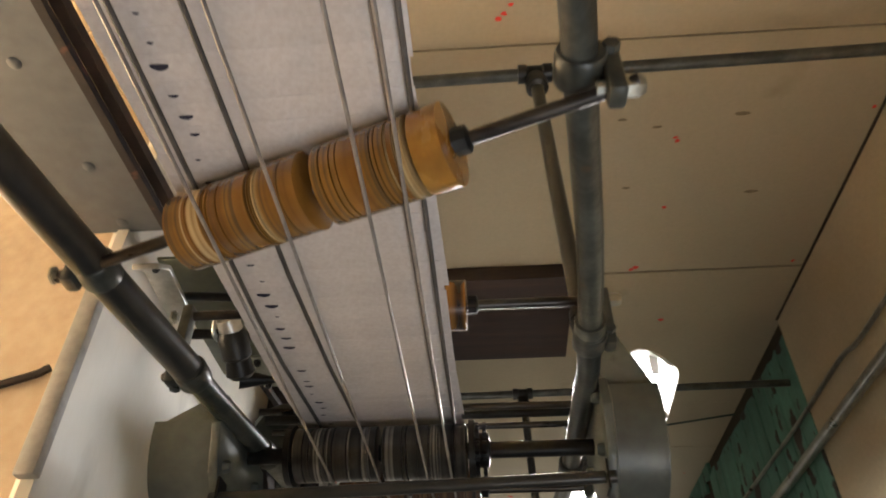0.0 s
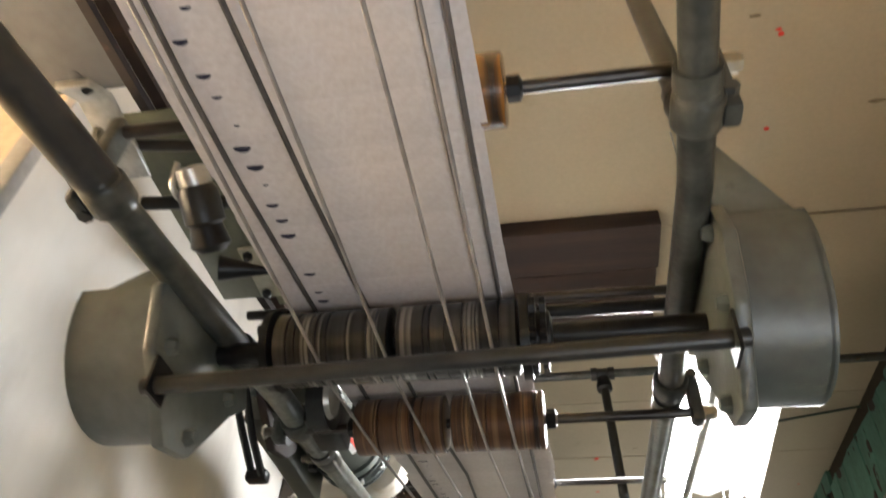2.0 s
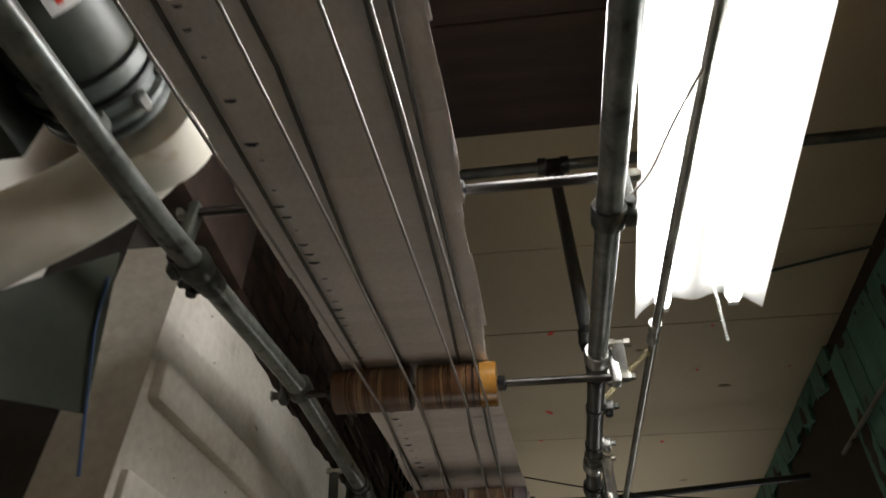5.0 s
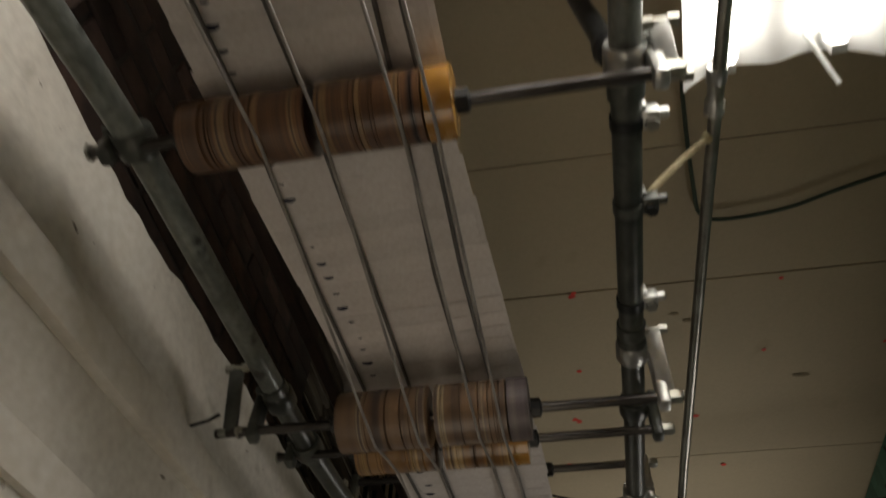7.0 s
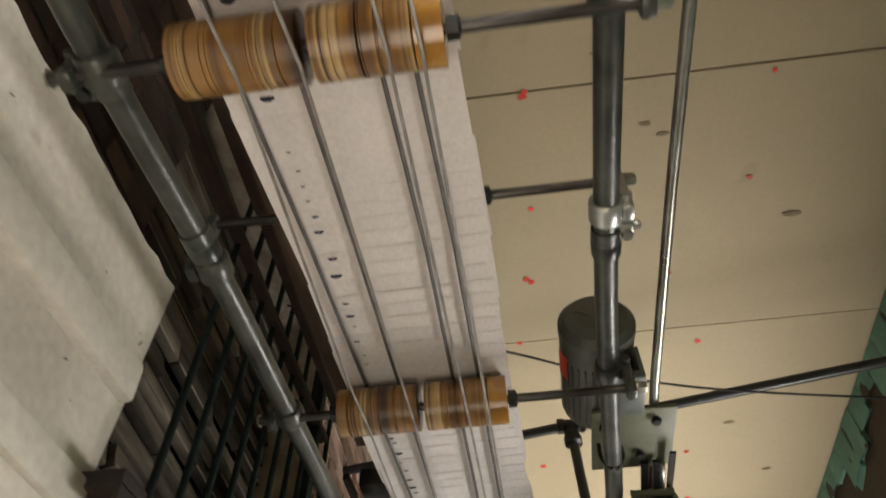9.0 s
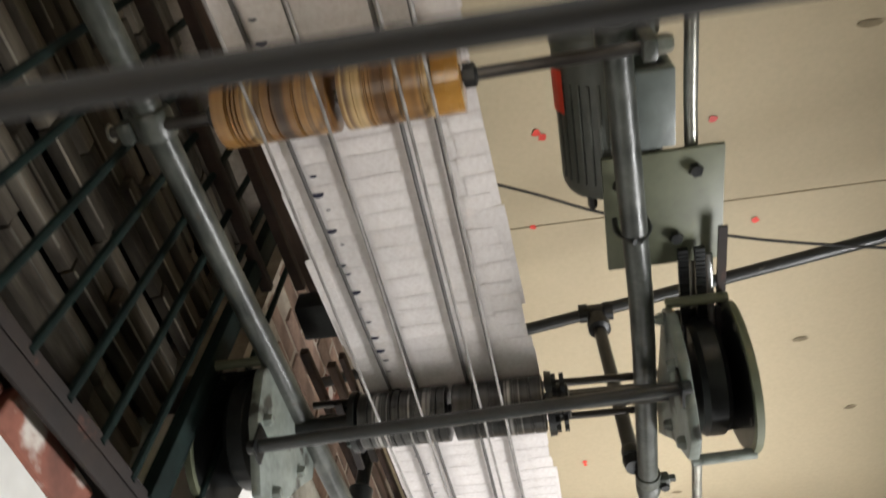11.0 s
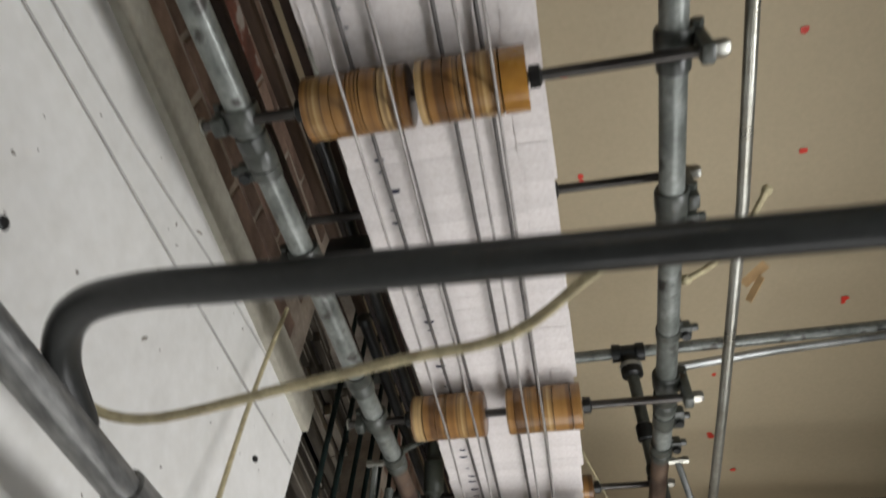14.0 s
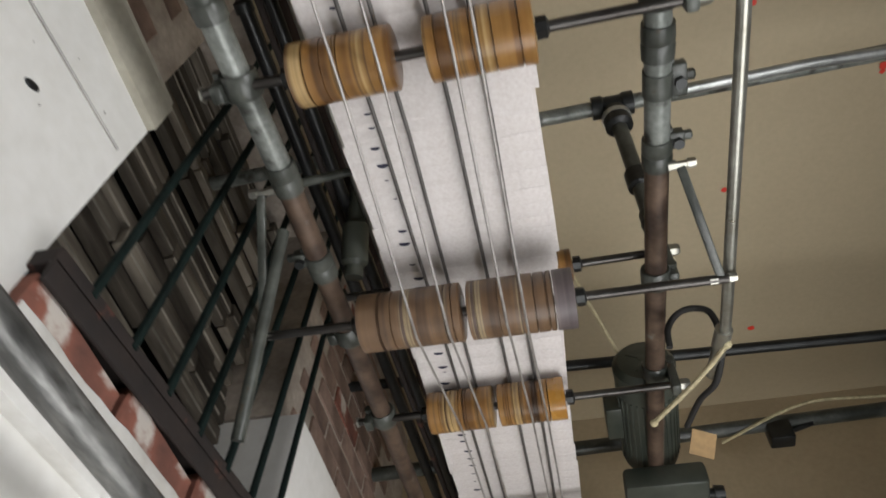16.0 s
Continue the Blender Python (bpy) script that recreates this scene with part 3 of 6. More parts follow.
def spun(name, bm, material, parent, centre, q, r, label="", turns=True):
    me = bpy.data.meshes.new(name)
    bm.normal_update()
    bm.to_mesh(me)
    bm.free()
    me.polygons.foreach_set("use_smooth", [True] * len(me.polygons))
    me.set_sharp_from_angle(angle=radians(40))
    me.materials.append(material)
    ob = new(name, me)
    ob.parent = parent
    m = Matrix.Translation(Vector(centre) - BASE[parent]) @ q
    ob.matrix_basis = m
    if label:
        ob["label"] = label
    if turns:
        SPIN.append((ob, m, r))
    return ob


def roller(a, b, x0, x1, r, wood, label, gap=0.006, split=0.5, rings=7, rail_at=None, fitting=None, clamps=True, ends=None, seed=1, name="string_roller", drop=0, group="rollers of the conveyor", ring="bright honey coloured wooden ring"):
    """Axle from a (by the left rail) to b (by the right rail), with two drums between x0 and x1."""
    a, b = Vector(a), Vector(b)
    way = (b - a).normalized()
    q = Vector((1, 0, 0)).rotation_difference(way).to_matrix().to_4x4()

    def on(x):
        return a + way * ((x - a.x) / way.x)

    ob = thing(name, on((x0 + x1) / 2), label, "roller", group=group)
    mid = x0 + (x1 - x0) * split
    spans = ((x0, mid - gap), (mid + gap, x1))
    for k, (u, v) in enumerate(spans):
        lo, hi = u, v
        if ends and k == 1:
            hi = v - 0.036
            spun("end_ring", drum_mesh(0.035, r * 1.01, 0, seed), ends, ob, on(v - 0.0175), q, r, ring)
        spun("drum", drum_mesh(hi - lo, r, rings, seed * 7 + k), wood, ob, on((lo + hi) / 2), q, r)
    part("axle", tube(bmesh.new(), [a - way * 0.012, b + way * 0.02], 0.0085, 12), ROD, ob)
    part("collar", turned(on(x1 + 0.002), on(x1 + 0.02), [(0, 0.009), (0, 0.017), (0.8, 0.0165), (1, 0.009)], 8), BLACK_IRON, ob)
    part("collar", turned(on(x0 - 0.02), on(x0 - 0.002), [(0, 0.009), (0.2, 0.0165), (1, 0.017), (1, 0.009)], 8), BLACK_IRON, ob)
    if clamps:
        fit = fitting or PIPE_PAINT
        clamp(ob, rail_r(b.y), b, fit, out=1)
        clamp(ob, rail_l(a.y), a, PIPE_PAINT, out=-1)
    return ob


def cross(y, dz, out_l=0.05, out_r=0.04):
    z = carry_z(y) + dz
    return (rail_l(y).x - out_l, y, z), (rail_r(y).x + out_r, y, z)


# rollers under the paper
HONEY = "honey varnished grooved wooden string roller on a steel axle"
roller((-0.56, 0.725, 2.10), (0.15, 0.468, 2.105), -0.372, -0.025, 0.0485, WOOD_BRIGHT, "glossy honey wooden string roller set askew on its axle", gap=0.0045, split=0.55, rings=11, ends=HONEY_RING, seed=2)
roller(*cross(1.585, -0.054), -0.338, -0.024, 0.047, WOOD_RED, "dark red brown wooden string roller behind the drive unit", rings=8, seed=3)
roller(*cross(2.872, -0.055), -0.371, -0.02, 0.047, WOOD_RED, "dark wooden string roller with a bright honey end ring", rings=8, ends=HONEY_RING, seed=4, fitting=ZINC)
roller((-0.53, 3.432, 2.305), (0.245, 3.43, 2.305), -0.31, 0.016, 0.052, WOOD_GREY, "worn grey brown tension roller hung low on zinc brackets", rings=8, seed=5, fitting=ZINC, ends=WOOD_PURPLE, ring="purplish grey end ring")
roller(*cross(3.592, -0.058), -0.327, 0.0, 0.046, WOOD_HONEY, "honey wooden string roller with a bright end ring", rings=8, ends=HONEY_RING, seed=6)
roller(*cross(4.355, -0.05), -0.302, 0.022, 0.046, WOOD_HONEY, "brown wooden string roller with a honey end ring", rings=9, ends=HONEY_RING, seed=7)
roller(*cross(5.605, -0.05), -0.27, 0.045, 0.046, WOOD_HONEY, HONEY, rings=8, ends=HONEY_RING, seed=8)
roller(*cross(6.348, -0.05), -0.278, 0.07, 0.047, WOOD_HONEY, "honey wooden string roller with its halves set apart", gap=0.023, rings=5, seed=9)
roller((-0.5, 6.815, 2.565), (0.31, 6.83, 2.566), -0.31, 0.072, 0.053, WOOD_GREY, "dark purplish brown tension roller hung low under the rails", rings=6, seed=10, clamps=False, ends=WOOD_PURPLE, ring="purplish grey end ring")
roller(*cross(7.2, -0.05), -0.278, 0.024, 0.046, WOOD_HONEY, HONEY, rings=8, ends=HONEY_RING, seed=11)
# rollers over the paper
for k, (y, z, x1) in enumerate(((1.006, 2.226, -0.028), (2.36, 2.395, -0.05), (3.955, 2.54, 0.014), (5.882, 2.65, 0.052), (6.91, 2.775, 0.08))):
    x0 = carry_x(y) - 0.15
    roller((rail_l(y).x - 0.03, y, z), (rail_r(y).x + 0.035, y, z), x0, x1, 0.044 if k == 0 else 0.034, WOOD_BRIGHT if k == 0 else WOOD_HONEY, "wooden press roller lying over the newspapers", rings=5, seed=20 + k, name="press_roller",
           fitting=ZINC if k == 2 else None)


# hanging brackets of the two low tension rollers
def hanger_link(a, b, material, label):
    a, b = Vector(a), Vector(b)
    ob = thing("hanger_bracket", b, label, "bracket", group="hanging brackets")
    way = (b - a)
    m = Matrix.Translation((a + b) / 2) @ way.to_track_quat("Z", "X").to_matrix().to_4x4()
    bm = bmesh.new()
    w = 0.0075 if way.length > 0.16 else 0.013
    box(bm, -0.005, 0.005, -w, w, -way.length / 2, way.length / 2, bevel=0.003, m=m)
    part("link", bm, material, ob)
    for p in (a, b):
        part("bolt", turned(p - Vector((0.02, 0, 0)), p + Vector((0.025, 0, 0)), [(0, 0.009), (0.3, 0.009), (0.3, 0.006), (0.7, 0.006), (0.7, 0.009), (1, 0.008)], 6), CONDUIT, ob)
    return ob


hanger_link((0.232, 3.375, 2.405), (0.241, 3.432, 2.308), ZINC, "bright zinc bracket holding the low roller")
hanger_link((0.236, 2.835, 2.40), (0.242, 2.882, 2.345), ZINC, "bright zinc bracket at the roller axle")


def rail_lug(line, y, out, material, label, long=0.0):
    """A band round the rail with a rounded ear, a bolt through it and a nut."""
    c = line(y)
    way = (line(y + 0.05) - line(y - 0.05)).normalized()
    ob = thing("rail_lug", c, label, "bracket", group="lugs on the rails")
    part("band", turned(c - way * (0.009 + long), c + way * (0.009 + long), [(0, 0.0206), (0, 0.0232), (1, 0.0232), (1, 0.0206)], 18), BLACK_IRON if material is ZINC else material, ob)
    bm = bmesh.new()
    box(bm, min(out * 0.017, out * 0.043), max(out * 0.017, out * 0.043), -0.017 - long, 0.013 + long, -0.012, 0.012, bevel=0.005, m=Matrix.Translation(c))
    box(bm, min(out * 0.012, out * 0.026), max(out * 0.012, out * 0.026), -0.024 - long, -0.012, -0.006, 0.016, bevel=0.003, m=Matrix.Translation(c))
    ear = part("ear", bm, material, ob)
    p = c + Vector((out * 0.031, 0, 0))
    part("bolt", turned(p - Vector((0, 0, 0.021)), p + Vector((0, 0, 0.018)), [(0, 0.006), (0, 0.0095), (0.25, 0.0095), (0.25, 0.005), (1, 0.005)], 6), CONDUIT if material is ZINC else BLACK_IRON, ear)
    q = c + Vector((out * 0.043, -0.004, 0.002))
    part("nut", turned(q, q + Vector((out * 0.013, 0, 0)), [(0, 0.0085), (0.8, 0.0085), (1, 0.006)], 6), ZINC if material is ZINC else material, ear)
    return ob


for y, text in ((2.965, "small bright zinc lug on the rail beside the lamp"), (3.31, "bright zinc lug with a bolt above the low roller"), (4.0, "small zinc lug with a pale bolt head")):
    rail_lug(rail_r, y, 1, ZINC, text)
for y, long, text in ((3.11, 0.0, "dark clip holding the twine to the rail"), (5.32, 0.0, "dark iron lug behind the gear unit"),
                      (5.93, 0.0, "dark iron lug near the press roller"), (6.2, 0.0, "dark iron lug at the twine"), (6.49, 0.012, "long grey lug on the rail near the hanger"), (6.60, 0.0, "grey lug where the rust begins")):
    rail_lug(rail_r, y, 1, PIPE_PAINT, text, long)
for y, text in ((1.02, "dark iron lug on the rail by the cream wall"), (1.78, "dark iron lug under the motor"), (2.42, "dark iron lug over the timber"), (3.62, "dark iron lug by the dark bricks"),
                (5.36, "dark iron lug under the strut"), (5.70, "dark iron lug beside the ledge"), (6.70, "grey lug on the rusty rail")):
    rail_lug(rail_l, y, -1, PIPE_PAINT, text)
hanger_link((-0.505, 3.37, 2.40), (-0.515, 3.43, 2.305), PIPE_PAINT, "grey bracket holding the low roller")
hanger_link((0.272, 6.64, 2.64), (0.318, 6.83, 2.566), PIPE_PAINT, "long grey steel link to the low roller")
hanger_link((-0.42, 6.55, 2.62), (-0.50, 6.815, 2.565), PIPE_PAINT, "long grey steel link near the window")


def drive_unit(y, z, r, left, right, zl, open_side, label, tops=(0.07, 0.07), reach=(0.118, 0.118), size=(0.135, 0.15), peaks=(0, 0)):
    """Steel string drum between two guarded gear housings."""
    lo, hi = left
    paint = WORN_CAST if open_side else CAST
    ob = thing("drive_unit", (carry_x(y), y, z), label, "machine", group="drive units of the conveyor")
    q = Matrix()
    x0, x1 = carry_x(y) - 0.165, carry_x(y) + 0.168
    mid = (x0 + x1) / 2
    for k, (u, v) in enumerate(((x0, mid - 0.005), (mid + 0.005, x1))):
        spun("drum", drum_mesh(v - u, r, 8, 40 + k), STEEL_DRUM, ob, ((u + v) / 2, y, z), q, r, "turned dark steel drum half")
    part("axle", rod((lo + 0.1, y, z), (right[0] + 0.02, y, z), 0.016), BLACK_IRON, ob)
    part("flange", turned((x1 + 0.004, y, z), (x1 + 0.016, y, z), [(0, 0.02), (0, r * 1.14), (1, r * 1.12), (1, 0.02)], 24), BLACK_IRON, ob)
    part("flange", turned((x0 - 0.016, y, z), (x0 - 0.004, y, z), [(0, 0.02), (0, r * 1.1), (1, r * 1.12), (1, 0.02)], 24), BLACK_IRON, ob)
    part("hub", turned((x1 + 0.016, y, z), (x1 + 0.045, y, z), [(0, 0.034), (0.9, 0.032), (1, 0.02)], 20), BLACK_IRON, ob)
    for x in (x1 + 0.02, x1 + 0.034):
        teeth = [(r * (1.02 if i % 4 in (1, 2) else 0.84), i * 2 * math.pi / 56) for i in range(56)]
        bm = prism([(y + q_ * math.cos(a), z + q_ * math.sin(a)) for q_, a in teeth], x - 0.004, x + 0.004)
        part("sprocket", bm, BLACK_IRON, ob)
    # tie rods
    part("tie_rod", rod((hi - 0.004, y - 0.122, z - 0.118 + zl), (right[0] + 0.004, y - 0.118, z - 0.108), 0.011), DARK_PIPE, ob)
    part("tie_rod", rod((lo + 0.1, y + 0.14, z + 0.15), (right[0] + 0.01, y + 0.14, z + 0.15), 0.011), BLACK_IRON, ob)
    part("tie_rod", rod((lo + 0.1, y + 0.09, z + 0.145), (right[0] + 0.01, y + 0.1, z + 0.145), 0.008), ROD, ob)
    part("tie_rod", rod((lo + 0.1, y + 0.2, z + 0.15), (right[0] + 0.01, y + 0.2, z + 0.15), 0.0075), ROD, ob)
    for side, (u, v) in enumerate((left, right)):
        zc = z + (zl if side == 0 else 0.0)
        plate_x = v if side == 0 else u
        out = -1 if side == 0 else 1
        top = tops[side]
        shape = [(y - 0.155, zc + top), (y - 0.175, zc + 0.0), (y - 0.145, zc - 0.08), (y - 0.06, zc - 0.165), (y + 0.0, zc - 0.15), (y + 0.075, zc - 0.045), (y + 0.12, zc + min(0.01, top - 0.03)), (y + 0.1, zc + top)]
        if open_side and side:
            shape[-2:] = [(y + 0.215, zc + 0.095), (y + 0.12, zc + 0.11)]
        housing = part("housing", prism(shape, plate_x - 0.009, plate_x + 0.009, bevel=0.004), paint, ob)
        # rounded gear guard outside the plate
        rim = []
        start = 180 - math.degrees(math.asin((top - 0.015) / size[1]))
        for i in range(17):
            a = radians(start + i * (315 - start) / 16)
            rim.append((y - 0.035 + size[0] * math.cos(a), zc + 0.005 + size[1] * math.sin(a)))
        bm = bmesh.new()
        xs = (plate_x + out * 0.011, plate_x + out * reach[side])
        rows_ = []
        for x in xs:
            for s in (1.0, 0.95):
                rows_.append([bm.verts.new((x, y - 0.035 + (p - y + 0.035) * s, zc + 0.005 + (w - zc - 0.005) * s)) for p, w in rim])
        for aa, bb in ((0, 2), (3, 1), (1, 0), (2, 3)):
            for i in range(16):
                bm.faces.new((rows_[aa][i], rows_[aa][i + 1], rows_[bb][i + 1], rows_[bb][i]))
        bmesh.ops.recalc_face_normals(bm, faces=bm.faces)
        if open_side:
            bm.free()
            bm = bmesh.new()
            whole = []
            for i in range(32):
                a = radians(i * 11.25)
                whole.append((y - 0.035 + size[0] * math.cos(a) * 0.96, zc + 0.005 + (size[1] if math.sin(a) < 0 else 0.085) * math.sin(a)))
            cover = whole[31:] + whole[:15]
            bands = [[bm.verts.new((x, yy, zz)) for yy, zz in cover] for x in xs]
            for i in range(15):
                bm.faces.new((bands[0][i], bands[0][i + 1], bands[1][i + 1], bands[1][i]))
            bmesh.ops.solidify(bm, geom=list(bm.faces), thickness=0.004)
            part("guard", bm, BLACK_IRON, ob, "black curved guard over the gear")
            part("rim", tube(bmesh.new(), [(xs[1], yy, zz) for yy, zz in whole[11:29]], 0.008, 4), OLIVE, ob, "olive enamelled rim")
            part("rim_plate", prism(whole, xs[1] - 0.003, xs[1] + 0.003), BLACK_IRON, ob)
            part("tie_bar", rod((plate_x, y + 0.02, zc - 0.135), (xs[1], y + 0.02, zc - 0.13), 0.009, 10), paint, ob)
            part("tie_bar", rod((plate_x, y - 0.155, zc + 0.05), (xs[1], y - 0.155, zc + 0.05), 0.009, 10), OLIVE, ob)
            part("gear", turned((plate_x + out * 0.03, y - 0.03, zc), (plate_x + out * 0.075, y - 0.03, zc), [(0, 0.03), (0, 0.092), (0.2, 0.1), (0.8, 0.1), (1, 0.092), (1, 0.03)], 30), BLACK_IRON, ob)
        else:
            part("guard", bm, CAST, ob, "grey enamelled curved gear guard")
            lid = [(p, w) for p, w in rim]
            part("guard_end", prism(lid, xs[1] - 0.004, xs[1] + 0.004), paint, ob)
            if peaks[side]:
                # sheet shoulder that slopes from the plate down to the guard's outer edge
                bm = bmesh.new()
                rim_xz = [(plate_x, zc + top - 0.02), (plate_x, zc + top + peaks[side]), (plate_x + out * 0.03, zc + top + peaks[side]), (xs[1], zc + top - 0.005), (xs[1], zc + top - 0.02)]
                f_, k_ = ([bm.verts.new((px_, yy, pz_)) for px_, pz_ in rim_xz] for yy in (y - 0.14, y + 0.06))
                bm.faces.new(f_)
                bm.faces.new(k_[::-1])
                for i in range(5):
                    bm.faces.new((f_[i], f_[(i + 1) % 5], k_[(i + 1) % 5], k_[i]))
                bmesh.ops.recalc_face_normals(bm, faces=bm.faces)
                bmesh.ops.bevel(bm, geom=list(bm.edges), offset=0.005, segments=2, affect="EDGES", profile=0.5)
                part("shoulder", bm, CAST, ob, "sloping sheet shoulder of the gear guard")
        for yy, zz in ((y - 0.14, zc + 0.03), (y - 0.02, zc - 0.13), (y + 0.05, zc - 0.03), (y - 0.12, zc - 0.06)):
            part("bolt", turned((plate_x, yy, zz), (plate_x - out * 0.022, yy, zz), [(0, 0.012), (0.7, 0.0115), (1, 0.008)], 6), paint, housing)
        part("slot", boxes((plate_x - out * 0.012 - 0.002, plate_x - out * 0.012 + 0.002, y - 0.14, y - 0.1, z - 0.135 + zl * (side == 0), z - 0.085 + zl * (side == 0))), BLACK_IRON, housing, "black square slot for the tie rod")
        part("bolt", turned((xs[1] - out * 0.004, y - 0.135, zc - 0.005), (xs[1] + out * 0.012, y - 0.135, zc - 0.005), [(0, 0.007), (0.7, 0.007), (1, 0.005)], 6), CONDUIT, ob)
        part("bolt", turned((xs[1] - out * 0.004, y - 0.03, zc - 0.11), (xs[1] + out * 0.012, y - 0.03, zc - 0.11), [(0, 0.007), (0.7, 0.007), (1, 0.005)], 6), CONDUIT, ob)
    return ob


drive_unit(1.318, 2.105, 0.052, (-0.6, -0.482), (0.208, 0.325), -0.012, False, "grey enamelled drive unit with steel string drum and gear guards",
           tops=(0.025, 0.062), reach=(0.118, 0.095), size=(0.12, 0.135), peaks=(0.05, 0.13))
drive_unit(4.985, 2.462, 0.05, (-0.52, -0.405), (0.285, 0.4), -0.03, True, "drive unit with open gear guards and steel string drum",
           tops=(0.05, 0.04), reach=(0.115, 0.1), size=(0.128, 0.145))


# strings
def string(name, table, heights, r, label, material=STRING):
    ys = sorted({*[y for y, _ in table], *[y for y, _ in heights], *[k * 0.25 for k in range(-2, 33)]})
    bm = tube(bmesh.new(), [(lerp_table(y, table), y, lerp_table(y, heights)) for y in ys if -0.5 <= y <= 7.95], r, 8)
    return solid(name, bm, material, label, "string", group="strings of the conveyor")


CARRY = [(y, z - 0.0065) for y, z in CARRY_Z]
RETURN = [(-1, 2.06), (0.59, 2.049), (1.318, 2.05), (1.585, 2.083), (2.872, 2.291), (3.43, 2.251), (3.592, 2.305), (4.355, 2.388), (4.985, 2.41), (5.605, 2.453), (6.348, 2.514), (6.82, 2.510), (7.2, 2.642), (9, 2.85)]
for table in ([(-1, -0.36), (0.9, -0.35), (1.8, -0.316), (3.2, -0.305), (4, -0.267), (5.2, -0.205), (6.5, -0.195), (8, -0.22)],
              [(-1, -0.29), (0.8, -0.277), (1.25, -0.26), (2, -0.215), (2.5, -0.229), (3.2, -0.212), (4, -0.195), (5.3, -0.158), (6.5, -0.15), (8, -0.19)],
              [(-1, -0.1), (1.2, -0.092), (2.5, -0.09), (3.2, -0.108), (4, -0.082), (5.4, -0.069), (6.5, -0.075), (8, -0.11)],
              [(-1, -0.075), (1.9, -0.065), (3.2, -0.065), (4, -0.035), (5.4, -0.012), (6.5, -0.015), (8, -0.06)]):
    string("carrying_string", table, CARRY, 0.0034, "cord pressed against the newspapers, darkened for its shadow", SHADED_STRING)
for table in ([(-1, -0.33), (1.5, -0.3), (1.9, -0.292), (3.5, -0.242), (4.2, -0.247), (5.5, -0.2), (8, -0.21)],
              [(-1, -0.24), (1.6, -0.208), (2.1, -0.196), (3.6, -0.166), (5.5, -0.135), (8, -0.16)],
              [(-1, -0.13), (1.6, -0.118), (3.6, -0.065), (5.5, -0.032), (8, -0.06)],
              [(-1, -0.09), (1.6, -0.072), (3.6, -0.026), (5.5, 0.004), (8, -0.03)]):
    string("return_string", table, RETURN, 0.0024, "thin grey cord running under the rollers")


# newspapers, overlapping like shingles and creeping along the strings
PAPERS = []


